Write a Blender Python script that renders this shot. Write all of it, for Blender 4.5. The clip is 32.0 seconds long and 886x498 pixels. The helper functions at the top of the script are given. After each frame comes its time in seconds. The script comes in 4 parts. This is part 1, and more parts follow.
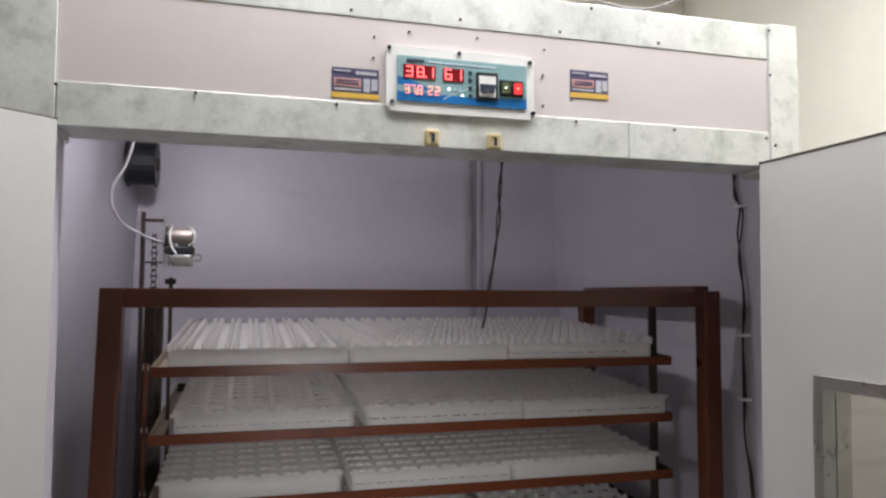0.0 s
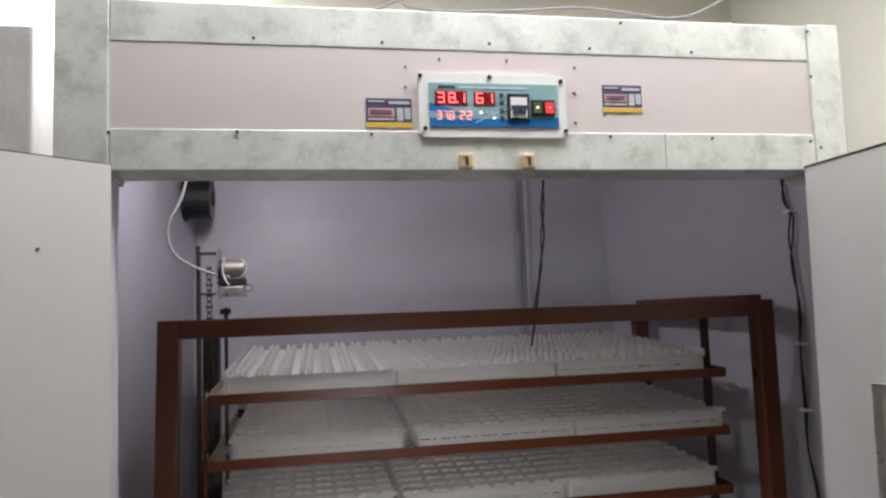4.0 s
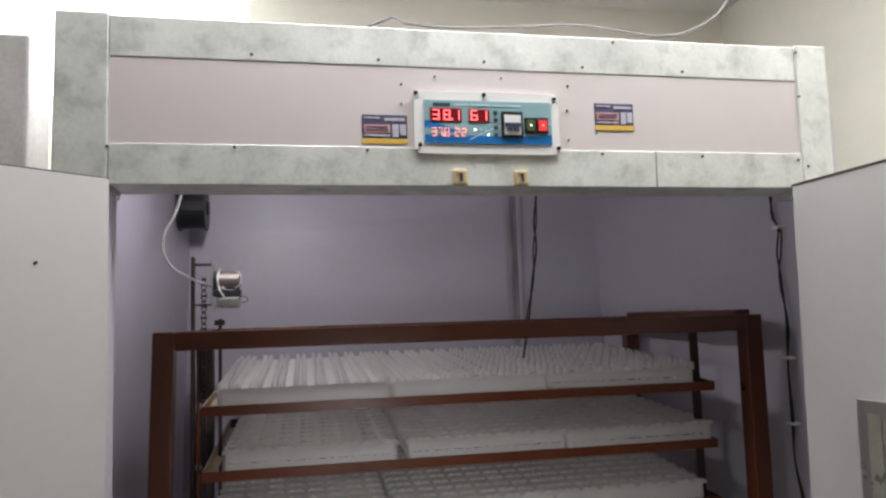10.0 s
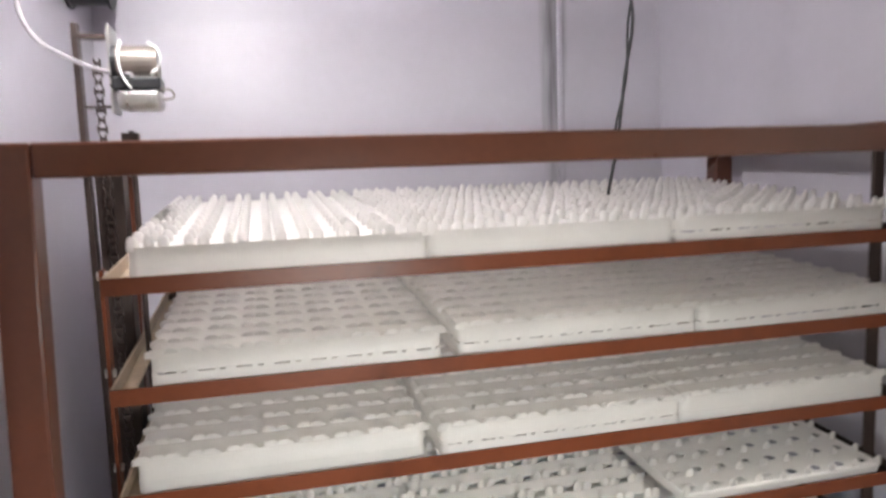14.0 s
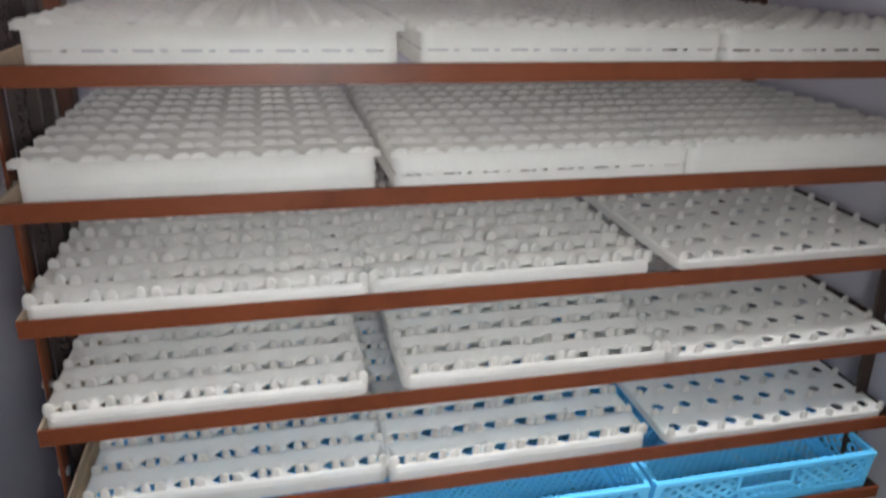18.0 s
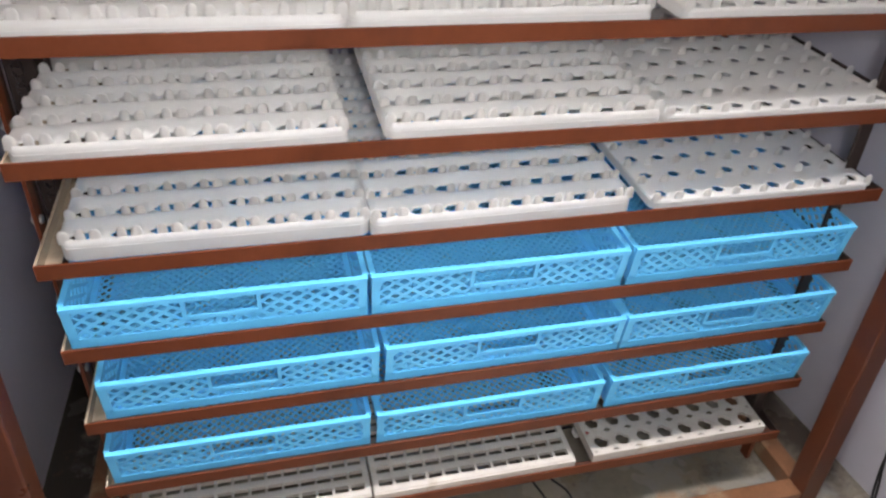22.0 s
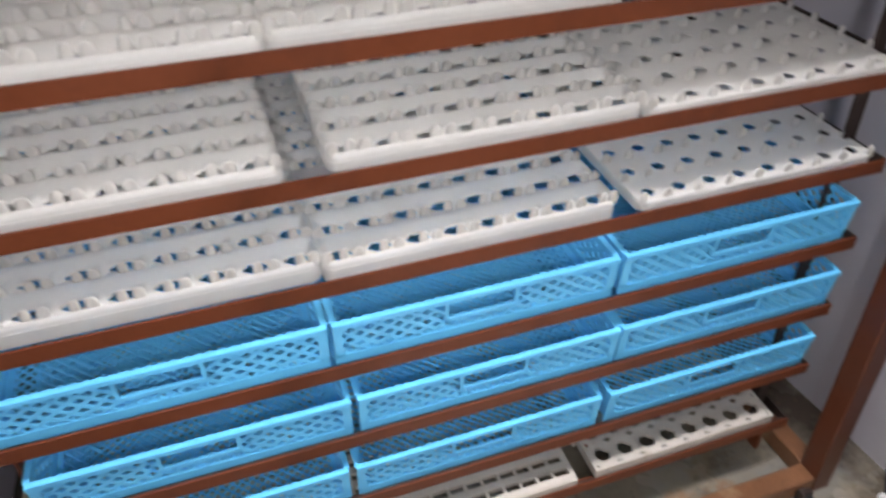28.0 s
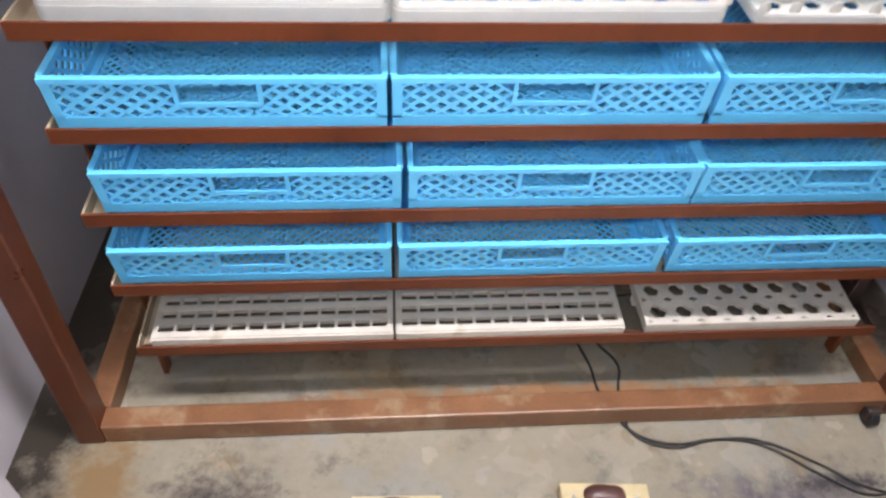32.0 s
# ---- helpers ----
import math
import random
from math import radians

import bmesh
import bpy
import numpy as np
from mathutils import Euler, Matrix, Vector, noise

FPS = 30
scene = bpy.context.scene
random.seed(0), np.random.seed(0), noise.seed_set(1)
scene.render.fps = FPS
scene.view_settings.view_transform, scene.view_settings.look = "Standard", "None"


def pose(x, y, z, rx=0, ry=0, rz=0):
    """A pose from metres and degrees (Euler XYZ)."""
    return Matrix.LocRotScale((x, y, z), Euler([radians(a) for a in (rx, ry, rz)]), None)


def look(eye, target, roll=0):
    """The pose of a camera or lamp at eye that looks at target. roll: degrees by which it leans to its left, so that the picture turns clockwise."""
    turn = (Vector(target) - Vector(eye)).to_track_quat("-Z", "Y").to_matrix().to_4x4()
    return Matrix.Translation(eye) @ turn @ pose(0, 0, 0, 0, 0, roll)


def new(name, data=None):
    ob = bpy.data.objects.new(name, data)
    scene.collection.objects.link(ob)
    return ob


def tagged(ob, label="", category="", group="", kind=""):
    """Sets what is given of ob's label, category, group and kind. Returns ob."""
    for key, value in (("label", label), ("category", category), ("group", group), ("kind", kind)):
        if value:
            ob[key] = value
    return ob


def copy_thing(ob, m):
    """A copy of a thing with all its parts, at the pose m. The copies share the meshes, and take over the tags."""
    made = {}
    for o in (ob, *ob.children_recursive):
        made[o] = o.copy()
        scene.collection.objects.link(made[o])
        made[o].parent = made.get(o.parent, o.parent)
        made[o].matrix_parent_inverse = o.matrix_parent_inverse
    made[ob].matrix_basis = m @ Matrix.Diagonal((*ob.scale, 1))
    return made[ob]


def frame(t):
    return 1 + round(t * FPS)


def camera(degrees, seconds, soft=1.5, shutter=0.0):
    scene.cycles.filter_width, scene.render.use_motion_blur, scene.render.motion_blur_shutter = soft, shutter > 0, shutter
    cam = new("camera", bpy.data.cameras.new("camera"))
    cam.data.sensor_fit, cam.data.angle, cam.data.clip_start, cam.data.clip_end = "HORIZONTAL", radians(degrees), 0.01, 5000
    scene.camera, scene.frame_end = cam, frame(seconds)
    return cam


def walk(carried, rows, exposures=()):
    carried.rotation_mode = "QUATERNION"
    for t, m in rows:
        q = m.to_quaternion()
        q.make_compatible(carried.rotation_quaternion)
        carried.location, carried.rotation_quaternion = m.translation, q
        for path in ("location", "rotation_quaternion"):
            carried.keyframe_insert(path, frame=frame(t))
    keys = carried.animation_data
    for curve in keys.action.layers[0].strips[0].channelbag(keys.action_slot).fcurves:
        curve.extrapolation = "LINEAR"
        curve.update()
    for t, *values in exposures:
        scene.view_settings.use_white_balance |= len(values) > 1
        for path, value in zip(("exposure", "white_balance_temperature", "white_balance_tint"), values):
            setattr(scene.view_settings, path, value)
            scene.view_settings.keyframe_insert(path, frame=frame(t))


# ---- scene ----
cam = camera(63.32, 32.0, soft=2.4, shutter=0.5)

# seconds, eye x y z, yaw, pitch, lean
PATH = [
    (0, 0.292, -1.211, 1.406, -15.16, 3.59, -0.22),
    (0.5, 0.296, -1.231, 1.405, -14.73, 4.88, 0.22),
    (1, 0.295, -1.234, 1.417, -12.41, 5.04, 2.06),
    (1.5, 0.298, -1.232, 1.417, -13.32, 5.84, 0.62),
    (2, 0.313, -1.224, 1.421, -11.77, 6.10, 1.09),
    (2.5, 0.309, -1.247, 1.417, -9.30, 5.24, 1.16),
    (3, 0.317, -1.238, 1.415, -10.52, 5.13, 1.36),
    (3.5, 0.322, -1.239, 1.414, -10.40, 4.89, 2.09),
    (5.5, 0.327, -1.235, 1.414, -10.36, 5.35, 2.03),
    (6, 0.328, -1.236, 1.415, -10.36, 5.32, 2.10),
    (6.5, 0.328, -1.234, 1.414, -10.48, 5.25, 2.20),
    (7, 0.327, -1.224, 1.409, -10.58, 4.69, 1.73),
    (7.5, 0.326, -1.232, 1.417, -10.45, 5.67, 1.64),
    (8, 0.331, -1.234, 1.411, -10.32, 5.32, 1.94),
    (8.5, 0.336, -1.216, 1.413, -10.24, 4.46, 1.83),
    (9, 0.326, -1.257, 1.424, -9.55, 3.23, 2.34),
    (9.5, 0.314, -1.260, 1.427, -10.64, 3.60, 1.46),
    (10, 0.318, -1.256, 1.428, -11.04, 5.44, 1.69),
    (10.5, 0.323, -1.249, 1.422, -11.35, 5.81, 1.50),
    (11, 0.325, -1.249, 1.423, -11.10, 5.64, 1.77),
    (11.5, 0.329, -1.252, 1.423, -10.64, 5.35, 2.14),
    (12, 0.335, -1.236, 1.421, -11.08, 3.72, 1.78),
    (12.5, 0.349, -1.160, 1.415, -10.20, 2.16, 1.38),
    (13, 0.327, -1.045, 1.424, -9.49, 0.20, -0.07),
    (13.5, 0.275, -0.800, 1.403, -14.09, -1.53, -0.04),
    (14, 0.295, -0.606, 1.377, -14.07, -6.51, 1.94),
    (14.5, 0.363, -0.484, 1.341, -10.36, -9.30, 1.33),
    (16.5, 0.334, -0.470, 1.276, -18.15, -11.00, 0.52),
    (17, 0.373, -0.495, 1.277, -14.97, -13.07, 1.64),
    (17.5, 0.373, -0.489, 1.245, -15.17, -15.61, 1.07),
    (18, 0.378, -0.479, 1.198, -13.45, -19.01, -0.79),
    (18.5, 0.366, -0.449, 1.211, -13.82, -26.70, -1.68),
    (19, 0.371, -0.455, 1.193, -14.76, -29.42, -2.39),
    (19.5, 0.375, -0.467, 1.157, -16.10, -29.84, -3.84),
    (20, 0.384, -0.462, 1.131, -16.43, -32.21, -3.86),
    (20.5, 0.385, -0.474, 1.104, -15.52, -33.24, -2.70),
    (21, 0.385, -0.481, 1.100, -14.94, -33.69, -2.28),
    (21.5, 0.382, -0.481, 1.103, -14.94, -33.54, -2.45),
    (22, 0.379, -0.479, 1.106, -15.41, -33.11, -2.94),
    (22.5, 0.380, -0.475, 1.108, -14.89, -33.34, -2.76),
    (23, 0.383, -0.473, 1.107, -14.92, -35.09, -3.00),
    (23.5, 0.383, -0.480, 1.095, -16.17, -38.40, -5.04),
    (24, 0.375, -0.481, 1.079, -17.65, -40.24, -5.28),
    (24.5, 0.391, -0.478, 1.045, -17.39, -42.93, -4.05),
    (26.5, 0.507, -0.377, 1.036, -5.43, -42.86, -0.03),
    (27, 0.465, -0.305, 1.101, -13.36, -39.70, 2.82),
    (27.5, 0.438, -0.309, 1.084, -24.18, -37.84, 1.80),
    (28, 0.424, -0.348, 1.102, -18.13, -35.55, 1.51),
    (28.5, 0.401, -0.341, 1.149, -12.44, -34.98, 1.95),
    (29, 0.378, -0.371, 1.143, -9.17, -33.27, 1.33),
    (29.5, 0.365, -0.370, 1.150, -10.27, -32.89, 2.19),
    (30, 0.369, -0.382, 1.151, -14.03, -31.65, 1.90),
    (30.5, 0.401, -0.376, 1.101, -17.27, -36.29, -0.71),
    (31, 0.454, -0.367, 1.015, -11.32, -41.85, -1.97),
    (31.5, 0.488, -0.399, 0.980, -5.61, -45.99, -1.15),
    (32, 0.487, -0.420, 0.976, -5.58, -43.85, -2.77),
]


def eye_pose(x, y, z, yaw, pitch, lean):
    return pose(x, y, z, 90 + pitch, 0, yaw) @ pose(0, 0, 0, 0, 0, -lean)


EXPOSURE = [(0, 0.1, 6450, 11), (2.0, -0.05, 6450, 11), (4.0, 0.0, 6450, 11), (9.3, 0.0, 6450, 11), (10.0, -0.1, 6450, 11), (11.0, -0.3, 6450, 11), (12.0, 0.1, 6450, 11), (13.0, 0.98, 6600, 11), (14.0, 1.6, 6700, 8), (16.5, 1.64, 6300, 6), (18.0, 1.24, 6300, 6), (19.0, 1.22, 6300, 11), (21.0, 1.44, 6500, 12), (23.0, 1.59, 6500, 12), (24.0, 1.69, 6500, 12), (28.0, 1.32, 6500, 12), (30.0, 1.32, 6500, 12), (31.0, 1.6, 6500, 12), (32.0, 1.7, 6500, 12)]
walk(cam, [(r[0], eye_pose(*r[1:])) for r in PATH], EXPOSURE)

# ---- world and light ----
world = bpy.data.worlds.new("sky")
scene.world = world
world.use_nodes = True
wn = world.node_tree.nodes
sky = wn.new("ShaderNodeTexSky")
sky.sky_type, sky.sun_disc = "NISHITA", False
sky.sun_elevation, sky.sun_rotation = radians(50), radians(200)
wn["Background"].inputs["Strength"].default_value = 0.12
world.node_tree.links.new(sky.outputs[0], wn["Background"].inputs[0])


def area_lamp(name, m, w, h, watts, colour):
    data = bpy.data.lights.new(name, "AREA")
    data.shape, data.size, data.size_y, data.energy, data.color = "RECTANGLE", w, h, watts, colour
    ob = new(name, data)
    ob.matrix_world = m
    return ob


# the high window's daylight, and an added unseen overhead lamp lighting the cabinet's front
area_lamp("added_overhead_light", look((0.98, -0.28, 2.70), (0.98, -0.27, 0.0)), 1.96, 0.20, 31, (1.0, 0.98, 0.985))
area_lamp("high_window_light", look((-0.59, 1.47, 2.475), (-0.3, 0.2, 2.7)), 1.36, 0.38, 30, (0.95, 0.98, 1.0))
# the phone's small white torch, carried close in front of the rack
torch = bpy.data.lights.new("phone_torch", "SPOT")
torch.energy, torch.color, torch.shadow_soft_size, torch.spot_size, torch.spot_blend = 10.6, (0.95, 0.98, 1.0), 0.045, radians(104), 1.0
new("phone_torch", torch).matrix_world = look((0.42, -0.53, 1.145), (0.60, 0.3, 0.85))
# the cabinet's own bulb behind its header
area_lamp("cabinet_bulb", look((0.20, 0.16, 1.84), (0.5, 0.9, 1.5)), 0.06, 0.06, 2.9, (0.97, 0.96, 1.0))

# ---- materials ----


def mat(name, colour, rough=0.5, metal=0.0, vary=0.12, scale=12.0, fine=0.05, bump=0.02, stretch=(1, 1, 1), spot=None, spot_at=(0.55, 0.7), spot_scale=5.0, coat=0.0, island=0.0, see=0.0):
    """A painted, moulded or cast surface: colour that varies at two scales, uneven gloss, fine relief and, with spot, stains."""
    m = bpy.data.materials.new(name)
    m.use_nodes = True
    nt = m.node_tree
    n, l = nt.nodes, nt.links
    b = n["Principled BSDF"]
    tc, mp = n.new("ShaderNodeTexCoord"), n.new("ShaderNodeMapping")
    mp.inputs["Scale"].default_value = stretch
    l.new(tc.outputs["Object"], mp.inputs["Vector"])

    def noise_tex(s, detail=4.0, rough_=0.6):
        t = n.new("ShaderNodeTexNoise")
        t.inputs["Scale"].default_value, t.inputs["Detail"].default_value, t.inputs["Roughness"].default_value = s, detail, rough_
        l.new(mp.outputs[0], t.inputs["Vector"])
        return t.outputs["Fac"]

    def ranged(src, a, b_, c, d):
        r = n.new("ShaderNodeMapRange")
        for k, v in zip(("From Min", "From Max", "To Min", "To Max"), (a, b_, c, d)):
            r.inputs[k].default_value = v
        l.new(src, r.inputs["Value"])
        return r.outputs[0]

    def math_(op, a, b_):
        r = n.new("ShaderNodeMath")
        r.operation = op
        for k, v in enumerate((a, b_)):
            if isinstance(v, float):
                r.inputs[k].default_value = v
            else:
                l.new(v, r.inputs[k])
        return r.outputs[0]

    broad, grain = noise_tex(scale), noise_tex(scale * 14, 3.0)
    value = math_("ADD", ranged(broad, 0.3, 0.7, 1 - vary, 1 + vary), ranged(grain, 0.3, 0.7, -fine, fine))
    if island:
        oi = n.new("ShaderNodeObjectInfo")
        value = math_("ADD", value, ranged(oi.outputs["Random"], 0.0, 1.0, -island, island))
    base = n.new("ShaderNodeMix")
    base.data_type, base.blend_type = "RGBA", "MULTIPLY"
    base.inputs[0].default_value = 1.0
    base.inputs[6].default_value = (*colour, 1)
    grey = n.new("ShaderNodeCombineColor")
    for k in range(3):
        l.new(value, grey.inputs[k])
    l.new(grey.outputs[0], base.inputs[7])
    colour_out = base.outputs[2]
    if spot:
        mix = n.new("ShaderNodeMix")
        mix.data_type = "RGBA"
        l.new(ranged(noise_tex(spot_scale, 6.0, 0.65), *spot_at, 0.0, 1.0), mix.inputs[0])
        l.new(colour_out, mix.inputs[6])
        mix.inputs[7].default_value = (*spot, 1)
        colour_out = mix.outputs[2]
    l.new(colour_out, b.inputs["Base Color"])
    l.new(ranged(broad, 0.3, 0.7, rough * 0.85, min(1.0, rough * 1.15)), b.inputs["Roughness"])
    b.inputs["Metallic"].default_value = metal
    b.inputs["Coat Weight"].default_value = coat
    b.inputs["Coat Roughness"].default_value = 0.15
    if bump:
        bm_ = n.new("ShaderNodeBump")
        bm_.inputs["Strength"].default_value, bm_.inputs["Distance"].default_value = min(1.0, bump * 10), 0.004
        l.new(math_("ADD", broad, math_("MULTIPLY", grain, 0.35)), bm_.inputs["Height"])
        l.new(bm_.outputs[0], b.inputs["Normal"])
    if see:
        tr, ms = n.new("ShaderNodeBsdfTranslucent"), n.new("ShaderNodeMixShader")
        l.new(colour_out, tr.inputs["Color"])
        ms.inputs[0].default_value = see
        l.new(b.outputs[0], ms.inputs[1])
        l.new(tr.outputs[0], ms.inputs[2])
        l.new(ms.outputs[0], n["Material Output"].inputs["Surface"])
    return m


def glow(name, colour, strength):
    m = bpy.data.materials.new(name)
    m.use_nodes = True
    b = m.node_tree.nodes["Principled BSDF"]
    b.inputs["Base Color"].default_value = (*colour, 1)
    b.inputs["Emission Color"].default_value = (*colour, 1)
    b.inputs["Emission Strength"].default_value = strength
    return m


def glass_mat():
    m = bpy.data.materials.new("clear_glass")
    m.use_nodes = True
    b = m.node_tree.nodes["Principled BSDF"]
    b.inputs["Transmission Weight"].default_value = 1.0
    b.inputs["Roughness"].default_value = 0.03
    b.inputs["IOR"].default_value = 1.45
    return m


GALV = mat("galvanised_sheet", (0.78, 0.80, 0.76), 0.42, 0.35, 0.10, 9, 0.05, 0.01, spot=(0.46, 0.49, 0.44), spot_at=(0.5, 0.72), spot_scale=14)
FASCIA = mat("grey_laminate", (0.63, 0.575, 0.56), 0.5, 0, 0.03, 3, 0.01, 0.004)
DOOR = mat("door_white_panel", (0.54, 0.53, 0.52), 0.45, 0, 0.03, 3, 0.015, 0.004)
LINER = mat("lilac_grey_lining", (0.54, 0.51, 0.565), 0.38, 0, 0.05, 2.5, 0.015, 0.004)
BROWN = mat("brown_enamel", (0.118, 0.030, 0.011), 0.38, 0, 0.10, 7, 0.06, 0.010, spot=(0.06, 0.016, 0.007), spot_at=(0.52, 0.74), spot_scale=4.5)
BROWN.node_tree.nodes["Principled BSDF"].inputs["Specular IOR Level"].default_value = 0.3
BROWN_WORN = mat("worn_brown_enamel", (0.18, 0.080, 0.038), 0.38, 0, 0.2, 14, 0.1, 0.03, spot=(0.30, 0.21, 0.13), spot_at=(0.52, 0.70), spot_scale=13)
FRAME_BROWN = mat("dark_brown_enamel", (0.092, 0.027, 0.013), 0.30, 0, 0.12, 7, 0.07, 0.012, spot=(0.11, 0.034, 0.014), spot_at=(0.58, 0.78), spot_scale=5)
PRIMER = mat("bare_tan_steel", (0.42, 0.33, 0.24), 0.5, 0.1, 0.15, 20, 0.08, 0.02)
DARK = mat("dark_steel", (0.045, 0.03, 0.026), 0.45, 0.3, 0.15, 20, 0.08, 0.02)
TRAY = mat("milky_polypropylene", (0.86, 0.835, 0.81), 0.44, 0, 0.03, 15, 0.015, 0.004, island=0.02, see=0.60)
TRAY_FLOOR = mat("thick_milky_polypropylene", (0.87, 0.845, 0.82), 0.46, 0, 0.03, 15, 0.015, 0.004, island=0.02, see=0.34)
TRAY_FINGER = mat("thin_clear_polypropylene", (0.88, 0.86, 0.84), 0.42, 0, 0.03, 15, 0.015, 0.004, island=0.02, see=0.78)
TRAY_OLD = mat("greyed_polypropylene", (0.58, 0.53, 0.48), 0.45, 0, 0.08, 15, 0.04, 0.01, spot=(0.45, 0.38, 0.30), spot_at=(0.6, 0.75), spot_scale=18, see=0.1)
BLUE = mat("blue_plastic", (0.14, 0.59, 1.0), 0.33, 0, 0.04, 10, 0.02, 0.005, island=0.03, see=0.08)


FLOOR_Z = -0.02


def floor_mat():
    """Old sheet floor: grey going to blue-grey and rusty tan, dark scuffs in two places, grime and painted-in shade
    along both sides.
    """
    m = mat("stained_sheet_floor", (0.235, 0.205, 0.160), 0.26, 0.0, 0.16, 5, 0.07, 0.012)
    nt = m.node_tree
    n, l = nt.nodes, nt.links
    b = n["Principled BSDF"]
    colour = b.inputs["Base Color"].links[0].from_socket
    tc = n.new("ShaderNodeTexCoord")

    def stain(at, size, lo, hi, scale, shade):
        nonlocal colour
        t = n.new("ShaderNodeTexNoise")
        t.inputs["Scale"].default_value, t.inputs["Detail"].default_value, t.inputs["Roughness"].default_value = scale, 7.0, 0.68
        l.new(tc.outputs["Object"], t.inputs["Vector"])
        fac = t.outputs["Fac"]
        if at:
            mp = n.new("ShaderNodeMapping")
            mp.vector_type = "TEXTURE"
            mp.inputs["Location"].default_value, mp.inputs["Scale"].default_value = at, size
            l.new(tc.outputs["Object"], mp.inputs["Vector"])
            g = n.new("ShaderNodeTexGradient")
            g.gradient_type = "SPHERICAL"
            l.new(mp.outputs[0], g.inputs["Vector"])
            mul = n.new("ShaderNodeMath")
            mul.operation = "MULTIPLY_ADD"
            l.new(g.outputs["Fac"], mul.inputs[0])
            mul.inputs[1].default_value = 0.6
            l.new(fac, mul.inputs[2])
            fac = mul.outputs[0]
        r = n.new("ShaderNodeMapRange")
        for k, v in zip(("From Min", "From Max"), (lo, hi)):
            r.inputs[k].default_value = v
        l.new(fac, r.inputs["Value"])
        mix = n.new("ShaderNodeMix")
        mix.data_type = "RGBA"
        l.new(r.outputs[0], mix.inputs[0])
        l.new(colour, mix.inputs[6])
        mix.inputs[7].default_value = (*shade, 1)
        colour = mix.outputs[2]

    stain(None, None, 0.50, 0.66, 3.2, (0.22, 0.22, 0.215))
    stain(None, None, 0.56, 0.70, 4.7, (0.21, 0.155, 0.09))
    stain(None, None, 0.64, 0.70, 26.0, (0.16, 0.13, 0.11))
    stain((1.06, 0.05, FLOOR_Z), (0.24, 0.10, 0.2), 0.66, 1.05, 38.0, (0.10, 0.088, 0.10))
    stain((1.16, 0.08, FLOOR_Z), (0.14, 0.03, 0.2), 0.66, 0.95, 60.0, (0.05, 0.045, 0.05))
    stain((0.22, 0.09, FLOOR_Z), (0.16, 0.09, 0.2), 0.64, 1.05, 60.0, (0.055, 0.045, 0.045))
    # near-black bands beside the side panels: grime, with the shade there painted in
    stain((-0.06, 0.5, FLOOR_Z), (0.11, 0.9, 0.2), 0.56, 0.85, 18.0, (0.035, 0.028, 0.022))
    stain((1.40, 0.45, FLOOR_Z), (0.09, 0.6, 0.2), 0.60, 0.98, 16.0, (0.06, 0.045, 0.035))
    stain((0.05, 0.12, FLOOR_Z), (0.09, 0.16, 0.2), 0.62, 0.95, 22.0, (0.19, 0.125, 0.065))
    stain((0.70, 0.26, FLOOR_Z), (0.65, 0.04, 0.2), 0.70, 0.90, 20.0, (0.24, 0.13, 0.07))
    l.new(colour, b.inputs["Base Color"])
    return m


FLOOR = floor_mat()


def back_lining_mat():
    """The lining of the back, with a sooty streak hanging down beside the cable cover."""
    m = mat("sooty_lilac_lining", (0.54, 0.51, 0.565), 0.38, 0, 0.05, 2.5, 0.015, 0.004)
    n, l = m.node_tree.nodes, m.node_tree.links
    b = n["Principled BSDF"]
    colour = b.inputs["Base Color"].links[0].from_socket
    tc, at, wide, t, g, mul, r, mix = (n.new(k) for k in ("ShaderNodeTexCoord", "ShaderNodeMapping", "ShaderNodeMapping", "ShaderNodeTexNoise", "ShaderNodeTexGradient", "ShaderNodeMath", "ShaderNodeMapRange", "ShaderNodeMix"))
    at.vector_type = "TEXTURE"
    at.inputs["Location"].default_value, at.inputs["Scale"].default_value = (1.045, 1.15, 1.72), (0.055, 0.5, 0.75)
    wide.inputs["Scale"].default_value = (70, 1, 5)
    l.new(tc.outputs["Object"], at.inputs["Vector"])
    l.new(tc.outputs["Object"], wide.inputs["Vector"])
    l.new(wide.outputs[0], t.inputs["Vector"])
    t.inputs["Scale"].default_value, t.inputs["Detail"].default_value = 1.0, 5.0
    g.gradient_type = "SPHERICAL"
    l.new(at.outputs[0], g.inputs["Vector"])
    mul.operation = "MULTIPLY"
    l.new(g.outputs["Fac"], mul.inputs[0])
    l.new(t.outputs["Fac"], mul.inputs[1])
    r.inputs["From Min"].default_value, r.inputs["From Max"].default_value, r.inputs["To Max"].default_value = 0.10, 0.48, 0.85
    l.new(mul.outputs[0], r.inputs["Value"])
    mix.data_type = "RGBA"
    l.new(r.outputs[0], mix.inputs[0])
    l.new(colour, mix.inputs[6])
    mix.inputs[7].default_value = (0.13, 0.125, 0.13, 1)
    l.new(mix.outputs[2], b.inputs["Base Color"])
    return m


